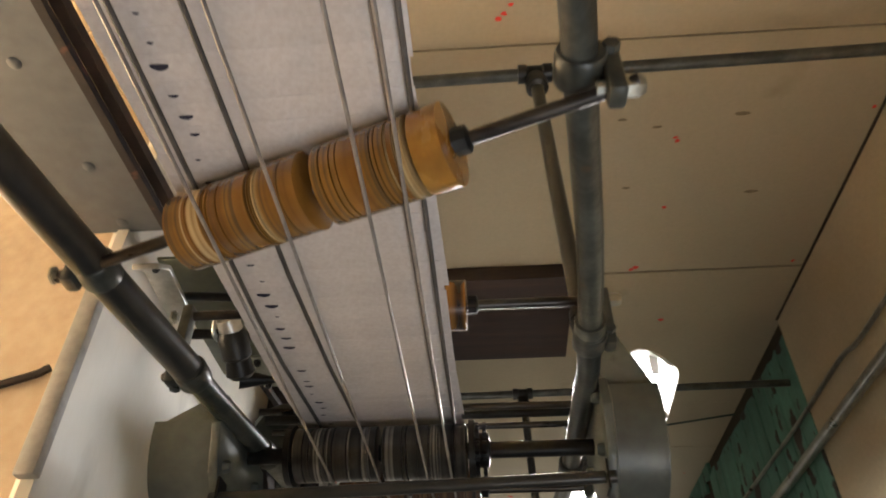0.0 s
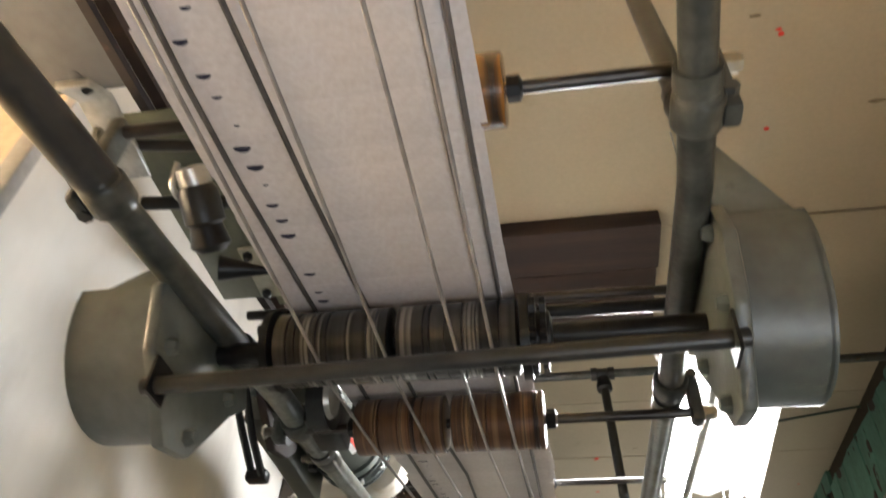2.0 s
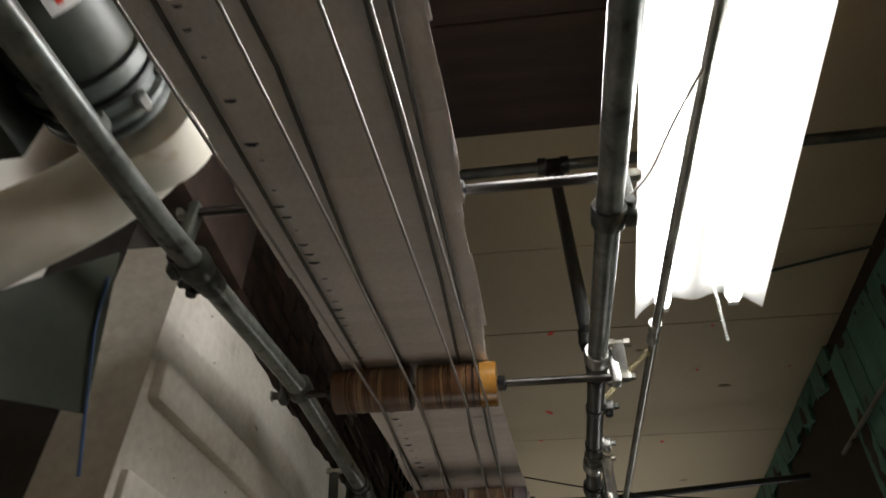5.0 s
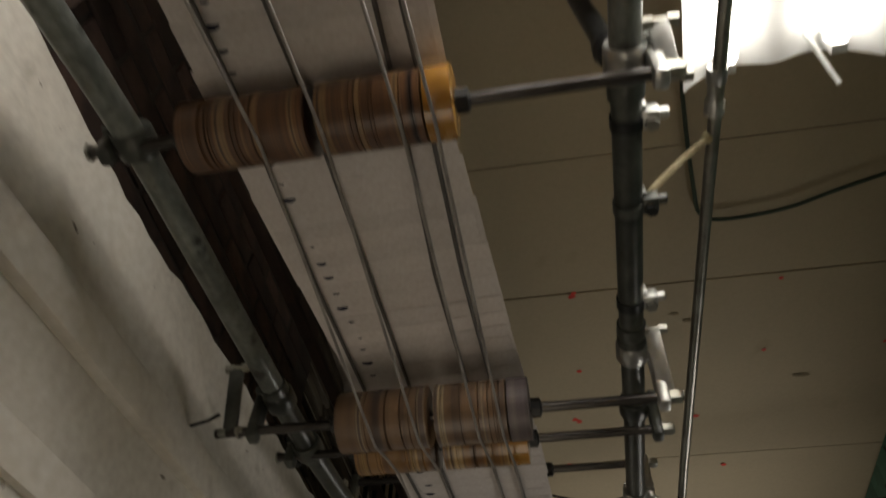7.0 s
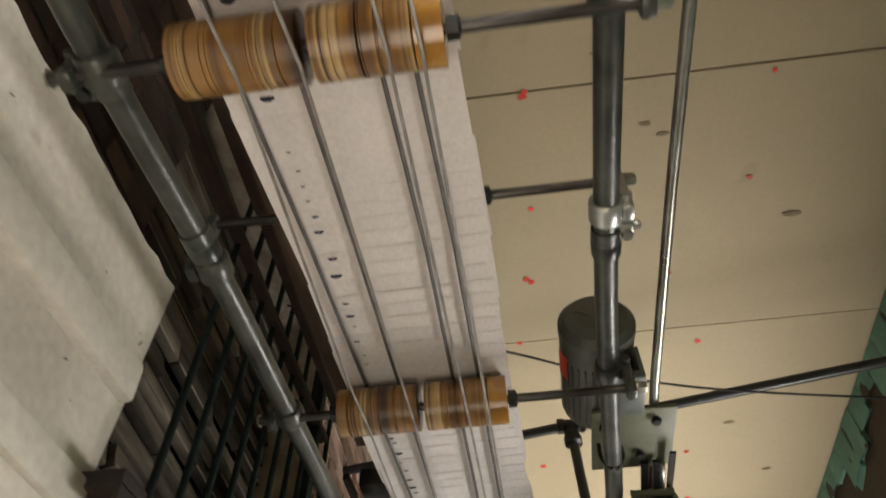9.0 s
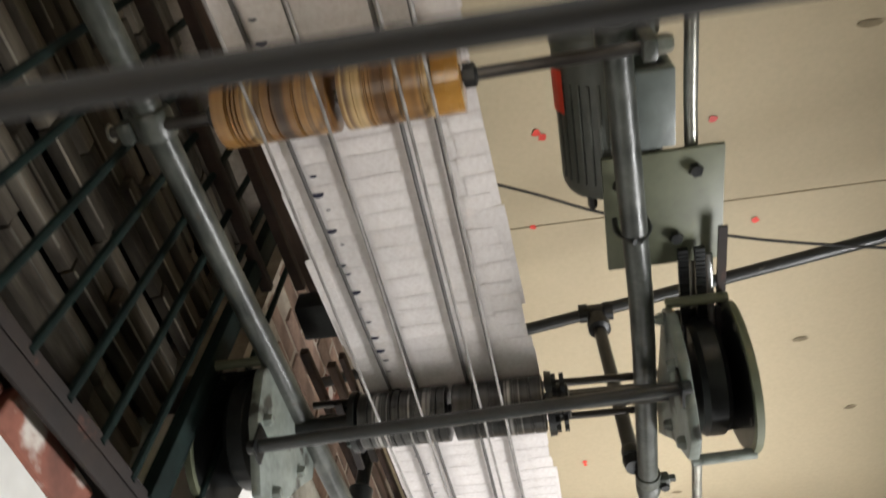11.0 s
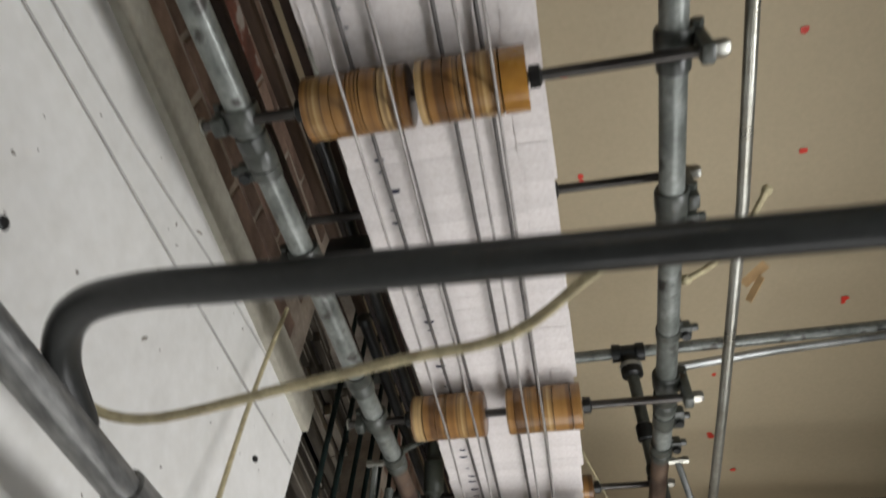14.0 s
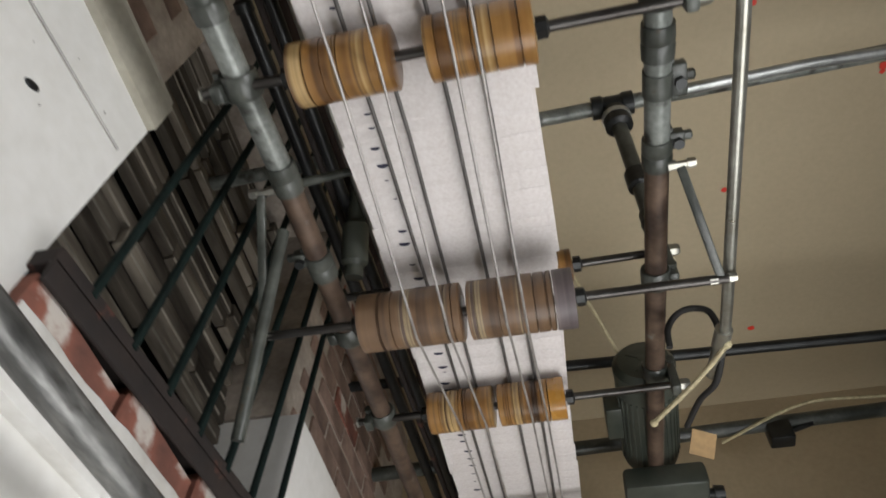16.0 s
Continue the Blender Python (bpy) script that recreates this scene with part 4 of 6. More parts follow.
def newspapers():
    rng = random.Random(11)

    def sheet(width, length, seed):
        """A thin folded copy with a soft front fold and a second fold showing along one side."""
        bm = bmesh.new()
        r2 = random.Random(seed)

        def leaf(x0, x1, y0, z0, cols, lift=1.0):
            ys = [(y0, 0.0009), (y0 + 0.0015, 0.0006), (y0 + 0.005, 0.00025), (y0 + 0.011, 0.0), (y0 + 0.022, 0.0003), (length * 0.5, 0.0), (length, 0.0)]
            wob = [r2.uniform(-0.0007, 0.0007) for _ in range(cols + 1)]
            low = [[bm.verts.new((x0 + (x1 - x0) * c / cols, y + (wob[c] if k < 4 else 0), z0 + z * lift + 0.0003 * math.sin(c * 1.9 + seed))) for c in range(cols + 1)] for k, (y, z) in enumerate(ys)]
            top = [[bm.verts.new((x0 + (x1 - x0) * c / cols, y + (wob[c] if k == 0 else 0), z0 + 0.0008 + 0.0003 * math.sin(c * 1.9 + seed))) for c in range(cols + 1)] for k, y in enumerate((y0, length))]
            for a, b in zip(low, low[1:]):
                for c in range(cols):
                    bm.faces.new((a[c], b[c], b[c + 1], a[c + 1]))
            for c in range(cols):
                bm.faces.new((top[0][c], top[0][c + 1], top[1][c + 1], top[1][c]))
                bm.faces.new((low[0][c], low[0][c + 1], top[0][c + 1], top[0][c]))
                bm.faces.new((top[1][c], top[1][c + 1], low[-1][c + 1], low[-1][c]))
            for c in (0, cols):
                bm.faces.new([row[c] for row in low] + [top[1][c], top[0][c]])

        leaf(-width / 2, width / 2, 0.0, 0.0, 10)
        leaf(width / 2 - 0.044 + r2.uniform(-0.0015, 0.0015), width / 2 + r2.uniform(-0.003, 0.006), -0.004 + r2.uniform(-0.003, 0.003), -0.0011, 2, 1.3)
        leaf(-width / 2 - r2.uniform(-0.003, 0.006), -width / 2 + 0.02 + r2.uniform(-0.004, 0.004), 0.002, -0.0006, 1, 1.3)
        bmesh.ops.recalc_face_normals(bm, faces=bm.faces)
        me = bpy.data.meshes.new("newspaper")
        bm.to_mesh(me)
        bm.free()
        me.polygons.foreach_set("use_smooth", [True] * len(me.polygons))
        me.set_sharp_from_angle(angle=radians(50))
        me.materials.append(NEWSPRINT)
        return me

    def blot(a, b):
        bm = bmesh.new()
        bm.faces.new([bm.verts.new((math.cos(-t) * a * (1 + 0.12 * math.sin(5 * t)), abs(math.sin(t)) * b if t < math.pi + 0.01 else -0.12 * b, 0)) for t in (k * math.pi / 6 for k in range(9))])
        me = bpy.data.meshes.new("ink_mark")
        bmesh.ops.recalc_face_normals(bm, faces=bm.faces)
        bm.to_mesh(me)
        bm.free()
        me.materials.append(INK)
        return me

    kinds = [sheet(0.312 + 0.003 * math.sin(k * 2.3), 0.2, k) for k in range(9)]
    blots = [blot(0.0105, 0.0085), blot(0.0085, 0.0062), blot(0.006, 0.0042), blot(0.0036, 0.003)]
    s, drift = -0.35, 0.0
    while s < 7.45:
        drift = 0.75 * drift + rng.uniform(-0.0038, 0.0038)
        jump = rng.choice((0.007, -0.006, 0.009)) if rng.random() < 0.07 else 0.0
        ob = tagged(new("newspaper", rng.choice(kinds)), "blank folded newsprint copy overlapping the next one", "newspaper", group="newspapers on the conveyor")
        if rng.random() < 0.9:
            mark = new("ink_mark", rng.choice(blots))
            mark.parent = ob
            mark.location = (-0.108 + rng.uniform(-0.002, 0.004), rng.uniform(0.009, 0.02), -0.0009)
            mark["label"] = "small dark half round ink mark"
        PAPERS.append((ob, s, drift + jump, rng.uniform(-0.9, 0.9)))
        s += 0.034 * rng.uniform(0.8, 1.2)


newspapers()


def paper_pose(s, dx, turn, t):
    y = s + STREAM_SPEED * t
    z = carry_z(y)
    slope = math.degrees(math.atan2(carry_z(y + 0.1) - carry_z(y - 0.1), 0.2))
    skew = -math.degrees(math.atan2(carry_x(y + 0.15) - carry_x(y - 0.15), 0.3))
    return pose(carry_x(y) + dx, y, z + 0.0005, slope + 1.75, 0, skew + turn)

# ---------------------------------------------------------------- overhead: hangers, conduit, lamp
def hanger(y, z, x_tee, x_end, foot, label, bright=False, skew=0.02, dark=False):
    """A pipe across under the ceiling, with a tee and a slanting drop pipe to the rail."""
    ob = thing("hanger_pipe", (x_tee, y, z), label, "pipe", group="pipes that hang the conveyor")
    mat = DARK_PIPE if dark else LIGHT_PIPE if bright else PIPE_PAINT
    part("cross_pipe", rod((-0.95, y + skew, z), (x_end, y - skew, z), 0.017, 14), mat, ob)
    tee = Vector((x_tee, y, z - 0.01))
    foot = Vector(foot)
    way = (foot - tee).normalized()
    part("tee", turned(tee - Vector((0.045, 0, -0.01)), tee + Vector((0.045, 0, 0.01)), [(0, 0.018), (0, 0.026), (0.25, 0.026), (0.3, 0.022), (0.7, 0.022), (0.75, 0.026), (1, 0.026), (1, 0.018)], 16), BLACK_IRON, ob)
    part("socket", turned(tee + way * 0.012, tee + way * 0.075, [(0, 0.02), (0.05, 0.025), (0.45, 0.025), (0.5, 0.03), (0.9, 0.03), (1, 0.02)], 16), BLACK_IRON, ob)
    part("drop_pipe", rod(tee + way * 0.07, foot, 0.0165, 14), PIPE_PAINT if bright else DARK_PIPE, ob)
    if bright:
        part("ring", turned(tee + way * 0.035, tee + way * 0.047, [(0, 0.02), (0, 0.0315), (1, 0.0315), (1, 0.02)], 18), ZINC, ob, "bright union ring")
        part("union", turned(foot - way * 0.16, foot - way * 0.11, [(0, 0.0166), (0.1, 0.024), (0.9, 0.024), (1, 0.0166)], 14), BLACK_IRON, ob)
    part("foot_clamp", turned(foot - way * 0.045, foot + way * 0.01, [(0, 0.0175), (0.1, 0.021), (0.45, 0.021), (0.5, 0.018), (0.6, 0.023), (1, 0.02)], 14), BLACK_IRON, ob)
    return ob


hanger(1.185, 3.11, 0.165, 1.362, (0.168, 1.03, 2.185), "dark pipe under the ceiling with a drop pipe")
hanger(2.985, 3.14, 0.162, 1.362, (0.183, 2.88, 2.43), "dark pipe under the ceiling with tee and drop pipe")
hanger(5.32, 3.1, 0.215, 1.362, (0.225, 5.285, 2.555), "dark pipe under the ceiling near the gear unit", skew=0.215, dark=True)
hanger(6.72, 3.08, 0.222, 1.362, (0.236, 6.80, 2.70), "dark pipe under the ceiling beside a bright conduit", bright=True)
solid("branch_conduit", tube(bmesh.new(), [(0.335, 6.65, 2.94), (0.6, 6.66, 2.98), (1.0, 6.70, 3.045), (1.362, 6.735, 3.10)], 0.0115, 12), GALV, "bright galvanised conduit crossing below the hanger pipe", "conduit")
solid("cross_pipe", rod((-0.9, 7.47, 3.1), (1.362, 7.56, 3.1), 0.016, 14), BLACK_IRON, "black pipe across under the ceiling", "pipe")
solid("cross_pipe", rod((-0.9, 7.75, 2.98), (1.362, 7.9, 3.16), 0.022, 14), PIPE_PAINT, "dark pipe across near the end wall", "pipe")

# timber beam under the ceiling
beam = thing("timber_beam", (0.1, 2.65, 3.2), "dark stained timber beam of two planks under the ceiling", "beam")
part("plank", boxes((-0.95, 0.392, 2.385, 2.612, 3.345, CEIL - 0.002), bevel=0.004), DARK_WOOD, beam)
part("plank", boxes((-0.95, 0.386, 2.619, 3.02, 3.35, CEIL - 0.002), bevel=0.004), DARK_WOOD, beam)

# conduit that starts at the rail, bends and runs along it
bend = curve_points([(0.2, 1.79, 2.385), (0.262, 1.8, 2.40), (0.318, 1.85, 2.42), (0.342, 1.95, 2.435), (0.35, 2.1, 2.45)], 6)
conduit = thing("conduit", (0.35, 2.1, 2.45), "thin bent steel conduit running beside the rail", "conduit")
part("pipe", tube(bmesh.new(), bend + [(0.356, 2.7, 2.53), (0.352, 3.2, 2.555), (0.34, 4.0, 2.565), (0.338, 4.5, 2.57), (0.355, 5.3, 2.57), (0.362, 5.9, 2.575), (0.35, 6.4, 2.58), (0.333, 6.9, 2.585), (0.331, 6.98, 2.593)], 0.0105, 12), CONDUIT, conduit)
part("coupling", turned((0.352, 2.98, 2.548), (0.352, 3.06, 2.55), [(0, 0.011), (0, 0.0155), (0.3, 0.0155), (0.35, 0.0125), (0.65, 0.0125), (0.7, 0.0155), (1, 0.0155), (1, 0.011)], 14), ZINC, conduit)
part("coupling", turned((0.33, 6.97, 2.593), (0.316, 7.11, 2.62), [(0, 0.011), (0, 0.016), (0.35, 0.016), (0.4, 0.0135), (1, 0.0135), (1, 0.009)], 14), CONDUIT, conduit)
part("flex_loop", tube(bmesh.new(), curve_points([(0.236, 7.02, 2.615), (0.243, 7.01, 2.66), (0.27, 7.0, 2.688), (0.305, 7.0, 2.694), (0.328, 7.0, 2.67), (0.330, 7.02, 2.61), (0.318, 7.11, 2.60), (0.296, 7.2, 2.64), (0.272, 7.3, 2.66)], 6), 0.0065, 10), RUBBER, conduit, "black flexible cable loop")

# fluorescent fixture, hung slightly aslant
LAMP = pose(0.472, 3.045, 2.615, 2.2, 0, -3.3)
lamp = thing("fluorescent_lamp", LAMP @ Vector((0, -0.6, 0)), "white fluorescent batten lamp with scalloped reflector, lit", "lamp")


def lamp_part(name, bm, material, label=""):
    bm.transform(LAMP)
    return part(name, bm, material, lamp, label)


bm = bmesh.new()
prof = []
for i in range(25):
    u = i / 24
    prof.append((-0.152 + u * 0.304, 0.062 * (1 - abs(2 * u - 1) ** 3) - 0.02 * math.exp(-((u - 0.5) / 0.13) ** 2)))
# the end towards the drive unit is rounded off
ends_ = [(-1.235, 0.74), (-1.228, 0.84), (-1.21, 0.93), (-1.185, 0.975), (-1.15, 1.0), (0.0, 1.0)]
lower = [[bm.verts.new((x * w, y, z)) for x, z in prof] for y, w in ends_]
upper = [[bm.verts.new((x * w, y, z + 0.004)) for x, z in prof] for y, w in ends_]
for k in range(5):
    for i in range(24):
        bm.faces.new((lower[k][i], lower[k][i + 1], lower[k + 1][i + 1], lower[k + 1][i]))
        bm.faces.new((upper[k][i + 1], upper[k][i], upper[k + 1][i], upper[k + 1][i + 1]))
lamp_part("reflector", bm, WHITE_ENAMEL)
lamp_part("gear_box", boxes((-0.045, 0.045, -1.1, -0.02, 0.07, 0.12), bevel=0.004), WHITE_ENAMEL)
for x in (-0.083, 0.083):
    lamp_part("tube", rod((x, -1.18, 0.018), (x, -0.04, 0.018), 0.019, 16), TUBE, "glowing fluorescent tube")
    lamp_part("socket", boxes((x - 0.012, x + 0.012, -0.036, -0.02, 0.0, 0.06)), WHITE_ENAMEL)
    lamp_part("socket", boxes((x - 0.012, x + 0.012, -1.2, -1.184, 0.0, 0.06)), WHITE_ENAMEL)
for y in (-1.0, -0.2):
    foot = LAMP @ Vector((0, y, 0.115))
    part("hanging_chain", rod(foot, (foot.x, foot.y, CEIL), 0.003, 6), ZINC, lamp)
bm = bmesh.new()
for k in range(18):
    bmesh.ops.create_uvsphere(bm, u_segments=6, v_segments=5, radius=0.0046, matrix=Matrix.Translation((0.514, 3.0 + k * 0.0008, 2.655 - k * 0.0085)))
part("pull_chain", bm, ZINC, lamp)

# yellowish twine ties
def tie(pts, label, r=0.006):
    ob = thing("twine_tie", pts[0], label, "twine")
    bm = tube(bmesh.new(), curve_points(pts, 4), r, 8)
    part("twine", bm, CORD, ob)
    for p in (pts[0], pts[-1]):
        bm = bmesh.new()
        bmesh.ops.create_uvsphere(bm, u_segments=8, v_segments=6, radius=r * 1.7, matrix=Matrix.Translation(p))
        part("knot", bm, CORD, ob)
    return ob


tie([(0.342, 3.10, 2.545), (0.29, 3.11, 2.50), (0.24, 3.125, 2.455), (0.19, 3.14, 2.405)], "pale yellow twine tying the conduit to the rail")
tie([(0.43, 5.95, 2.67), (0.365, 6.005, 2.60), (0.32, 6.045, 2.595), (0.28, 6.075, 2.60)], "knotted pale twine between conduit and rail")
tie([(0.334, 7.0, 2.585), (0.28, 7.09, 2.59), (0.196, 7.22, 2.61)], "knotted pale twine on the conduit end", 0.005)
leaf = thing("cable_tag", (0.375, 6.02, 2.56), "small torn orange brown tag on the conduit", "tag")
bm = bmesh.new()
box(bm, -0.008, 0.008, -0.03, 0.03, -0.001, 0.001, m=pose(0.386, 6.05, 2.565, 15, 35, 40))
part("tag", bm, CARD, leaf)
bm = bmesh.new()
box(bm, -0.006, 0.006, -0.026, 0.026, -0.001, 0.001, m=pose(0.384, 6.07, 2.55, -10, 55, 15))
part("tag", bm, CARD, leaf)

# wires under the ceiling
def wire(pts, r, label, mat=RUBBER):
    return solid("ceiling_wire", tube(bmesh.new(), curve_points(pts, 6), r, 8), mat, label, "wire")


wire([(0.47, 3.06, 2.74), (0.48, 3.2, 3.15), (0.495, 3.4, 3.38), (0.504, 3.54, 3.39), (0.54, 3.80, 3.39), (0.565, 3.905, 3.39), (0.64, 3.935, 3.39), (0.818, 3.92, 3.39), (0.987, 3.864, 3.39), (1.262, 3.781, 3.39), (1.37, 3.75, 3.39)], 0.0065, "dark green cable leaving the conduit along the ceiling", GREEN_CABLE)
wire([(-0.58, 4.60, 3.05), (0.02, 4.85, 3.03), (0.243, 4.96, 3.03), (0.5, 5.06, 3.03), (0.79, 5.14, 3.03), (1.37, 5.27, 3.04)], 0.0038, "thin black wire stretched across under the ceiling")
wire([(0.05, 7.0, 3.0), (0.15, 7.25, 2.9), (0.2, 7.4, 2.92)], 0.004, "thin pale cord hanging at the motor", CORD)
wire([(0.45, 7.85, 3.05), (0.7, 7.8, 3.12), (0.95, 7.85, 3.16), (1.37, 7.9, 3.2)], 0.005, "pale cord along the end pipe", CORD)
wire([(0.352, 2.2, 2.465), (0.30, 2.28, 2.42), (0.255, 2.33, 2.36), (0.2, 2.36, 2.32)], 0.0025, "thin tie wire from the conduit to the rail", CONDUIT)
# thick diagonal pipe and cable on the right wall
solid("wall_pipe", tube(bmesh.new(), [(1.3, 0.2, 2.757), (1.3, 2.0, 2.758), (1.3, 3.55, 2.76)], 0.022, 14), CONDUIT, "brass coloured steel pipe running along the wall", "pipe")
wire([(1.34, 0.6, 2.9), (1.335, 1.6, 2.93), (1.335, 2.25, 2.92), (1.335, 2.45, 2.945), (1.335, 3.0, 2.94), (1.335, 3.84, 2.96), (1.34, 4.6, 2.97)], 0.009, "grey cable clipped to the board wall", CONDUIT)


# ---------------------------------------------------------------- motors and gear
def motor(at, length, r, material, label, crate=True):
    x, y, z = at
    ob = thing("electric_motor", (x, y + length / 2, z - r), label, "motor", group="motors of the conveyor")
    casing = part("casing", turned((x, y + 0.03, z), (x, y + length, z), [(0, r * 0.6), (0, r * 0.97), (0.05, r), (0.9, r), (0.95, r * 0.94), (1, r * 0.5)], 30), material, ob)
    cover = part("fan_cover", turned((x, y, z), (x, y + 0.04, z), [(0, r * 0.35), (0, r * 0.55), (0.04, r * 0.62), (0.1, r * 0.85), (0.5, r * 1.03), (1, r * 1.03)], 30), material, ob)
    part("fan_grille", turned((x, y + 0.006, z), (x, y + 0.010, z), [(0, 0.004), (0, r * 0.5), (1, r * 0.5), (1, 0.004)], 24), BLACK_IRON, cover, "dark fan opening")
    part("fan_hub", turned((x, y - 0.003, z), (x, y + 0.008, z), [(0, 0.004), (0.1, r * 0.16), (1, r * 0.2)], 16), material, cover)
    for k in range(4):
        spoke = box(bmesh.new(), -0.004, 0.004, -0.002, 0.004, r * 0.15, r * 0.6, bevel=0.001)
        spoke.transform(Matrix.Translation((x, y, z)) @ Matrix.Rotation(k * math.pi / 2 + 0.5, 4, "Y"))
        part("spoke", spoke, material, cover)
    for k in range(14):
        a = radians(200 + k * 11)
        rib = box(bmesh.new(), -0.0025, 0.0025, 0.09, length * 0.86, r * 0.99, r * 1.05, bevel=0.0008)
        rib.transform(Matrix.Translation((x, y, z)) @ Matrix.Rotation(math.pi / 2 - a, 4, "Y"))
        part("cooling_rib", rib, material, casing)
    for a in (35, 145, 235, 315):
        p = Vector((x + math.cos(radians(a)) * r * 0.86, y + length * 0.93, z + math.sin(radians(a)) * r * 0.86))
        part("bolt", turned(p, p + Vector((0, 0.03, 0)), [(0, 0.008), (0.8, 0.008), (1, 0.005)], 6), BLACK_IRON, ob)
    if crate:
        part("terminal_box", boxes((x - r * 1.45, x - r * 0.85, y + length * 0.35, y + length * 0.65, z - 0.035, z + 0.035), bevel=0.005), material, ob)
    part("shaft", rod((x, y + length - 0.01, z), (x, y + length + 0.05, z), 0.012, 12), ROD, ob)
    return ob


m2 = motor((0.225, 4.36, 2.64), 0.3, 0.08, shader("grey_green_motor_enamel", (0.095, 0.10, 0.085), 0.4, second=(0.06, 0.065, 0.055), scale=7, grain=60), "grey green electric motor over the rail beside the gear plate", crate=False)
motor((0.215, 7.27, 2.85), 0.36, 0.072, MOTOR_GREEN, "dark green electric motor at the end of the conveyor")

bm = bmesh.new()
for k in range(3):
    a0, a1 = radians(190 + k * 8), radians(198 + k * 8)
    v = [(0.225 + 0.0845 * math.cos(a), yy, 2.64 + 0.0845 * math.sin(a)) for a, yy in ((a0, 4.43), (a0, 4.5), (a1, 4.5), (a1, 4.43))]
    bm.faces.new([bm.verts.new(p) for p in v])
part("label_patch", bm, RED_LABEL, m2, "red label patch")

plate = thing("gear_plate", (0.3, 4.66, 2.545), "olive enamelled motor mounting plate clamped to the rail", "plate")
bm = prism([(4.565, 2.548), (4.775, 2.548), (4.775, 2.558), (4.565, 2.558)], 0.2, 0.385, bevel=0.002)
part("plate", bm, OLIVE, plate)
for x in (0.215, 0.262):
    part("u_bolt", tube(bmesh.new(), curve_points([(x, 4.675, 2.55), (x, 4.675, 2.51), (x + 0.02 * (1 if x < 0.23 else -1), 4.675, 2.478)], 5), 0.005, 8), BLACK_IRON, plate)
for x, y in ((0.34, 4.6), (0.31, 4.72), (0.225, 4.61)):
    part("bolt", turned((x, y, 2.552), (x, y, 2.535), [(0, 0.008), (0.6, 0.012), (1, 0.010)], 6), BLACK_IRON, plate)
bracket = thing("motor_bracket", (0.3, 4.5, 2.52), "grey angle bracket between motor and rail", "bracket")
part("angle", boxes((0.235, 0.305, 4.42, 4.54, 2.515, 2.535), (0.295, 0.305, 4.42, 4.54, 2.535, 2.60), bevel=0.002), CAST, bracket)
chain = thing("drive_chain", (0.33, 4.85, 2.5), "black roller chain running down to the gear unit", "chain")
for x in (0.318, 0.345):
    for k in range(26):
        y = 4.74 + k * 0.0075
        part("link", boxes((x - 0.008, x + 0.008, y, y + 0.0055, 2.53 - (y - 4.74) * 0.2, 2.54 - (y - 4.74) * 0.2)), BLACK_IRON, chain)
guard_bar = thing("guard_bar", (0.375, 4.82, 2.53), "rusty steel strap beside the chain", "bar")
part("bar", boxes((0.372, 0.386, 4.7, 4.95, 2.525, 2.531)), RUST_STEEL, guard_bar)
chain_guard = thing("chain_rod", (0.362, 4.8, 2.53), "bright steel rod beside the chain", "rod")
part("rod", rod((0.362, 4.76, 2.542), (0.362, 4.92, 2.51), 0.006, 10), ZINC, chain_guard)
gear_end = thing("gear_case", (0.23, 7.7, 2.7), "dark green gear case under the end motor", "gear case")
part("case", boxes((0.13, 0.33, 7.55, 7.8, 2.70, 2.765), bevel=0.012), MOTOR_GREEN, gear_end)
part("shaft", rod((-0.3, 7.66, 2.73), (0.14, 7.66, 2.73), 0.014, 12), BLACK_IRON, gear_end)
part("knob", turned((0.33, 7.64, 2.73), (0.37, 7.64, 2.73), [(0, 0.012), (0.4, 0.014), (0.4, 0.02), (1, 0.017)], 12), BLACK_IRON, gear_end)
card = thing("paper_card", (0.34, 7.5, 2.72), "tan card label hanging from the motor", "card")
bm = bmesh.new()
box(bm, -0.03, 0.03, -0.001, 0.001, -0.03, 0.03, m=pose(0.33, 7.5, 2.77, 35, 10, 20))
part("card", bm, CARD, card)
jbox = thing("junction_box", (0.62, 7.86, 3.0), "small black junction box on a cord", "box")
part("box", boxes((0.585, 0.655, 7.83, 7.88, 3.03, 3.10), bevel=0.006), BLACK_IRON, jbox)
part("gland", rod((0.655, 7.855, 3.07), (0.72, 7.855, 3.09), 0.008, 8), BLACK_IRON, jbox)


# ---------------------------------------------------------------- left side, first stretch
sheet = thing("metal_sheet", (-0.78, 0.3, 2.55), "grey riveted sheet metal soffit beside the conveyor", "sheet metal")
part("panel", boxes((-0.905, -0.69, -1.6, 1.13, 2.55, 2.553)), SHEET, sheet)
for y in (-0.1, 0.2, 0.45, 0.69, 0.935, 1.1):
    part("rivet", turned((-0.77 - 0.02 * (y < 0.8), y, 2.551), (-0.77 - 0.02 * (y < 0.8), y, 2.546), [(0, 0.013), (0.5, 0.012), (1, 0.006)], 14), SHEET, sheet)
edge = thing("edge_strip", (-0.67, 0.6, 2.5), "rusty brown angle strip along the paper path", "strip")
part("angle", tube(bmesh.new(), [(-0.672, -1.5, 2.545), (-0.685, 0.6, 2.545), (-0.675, 1.1, 2.545), (-0.655, 1.6, 2.54), (-0.6, 2.1, 2.53)], 0.012, 4), RUST_STEEL, edge)
part("flange", tube(bmesh.new(), [(-0.66, -1.5, 2.565), (-0.665, 0.6, 2.565), (-0.655, 1.1, 2.565), (-0.635, 1.6, 2.56), (-0.58, 2.1, 2.55)], 0.016, 4), DARK_WOOD, edge)
gp = thing("machine_plate", (-0.52, 1.4, 2.28), "pale olive enamelled steel plate with bolts", "plate")
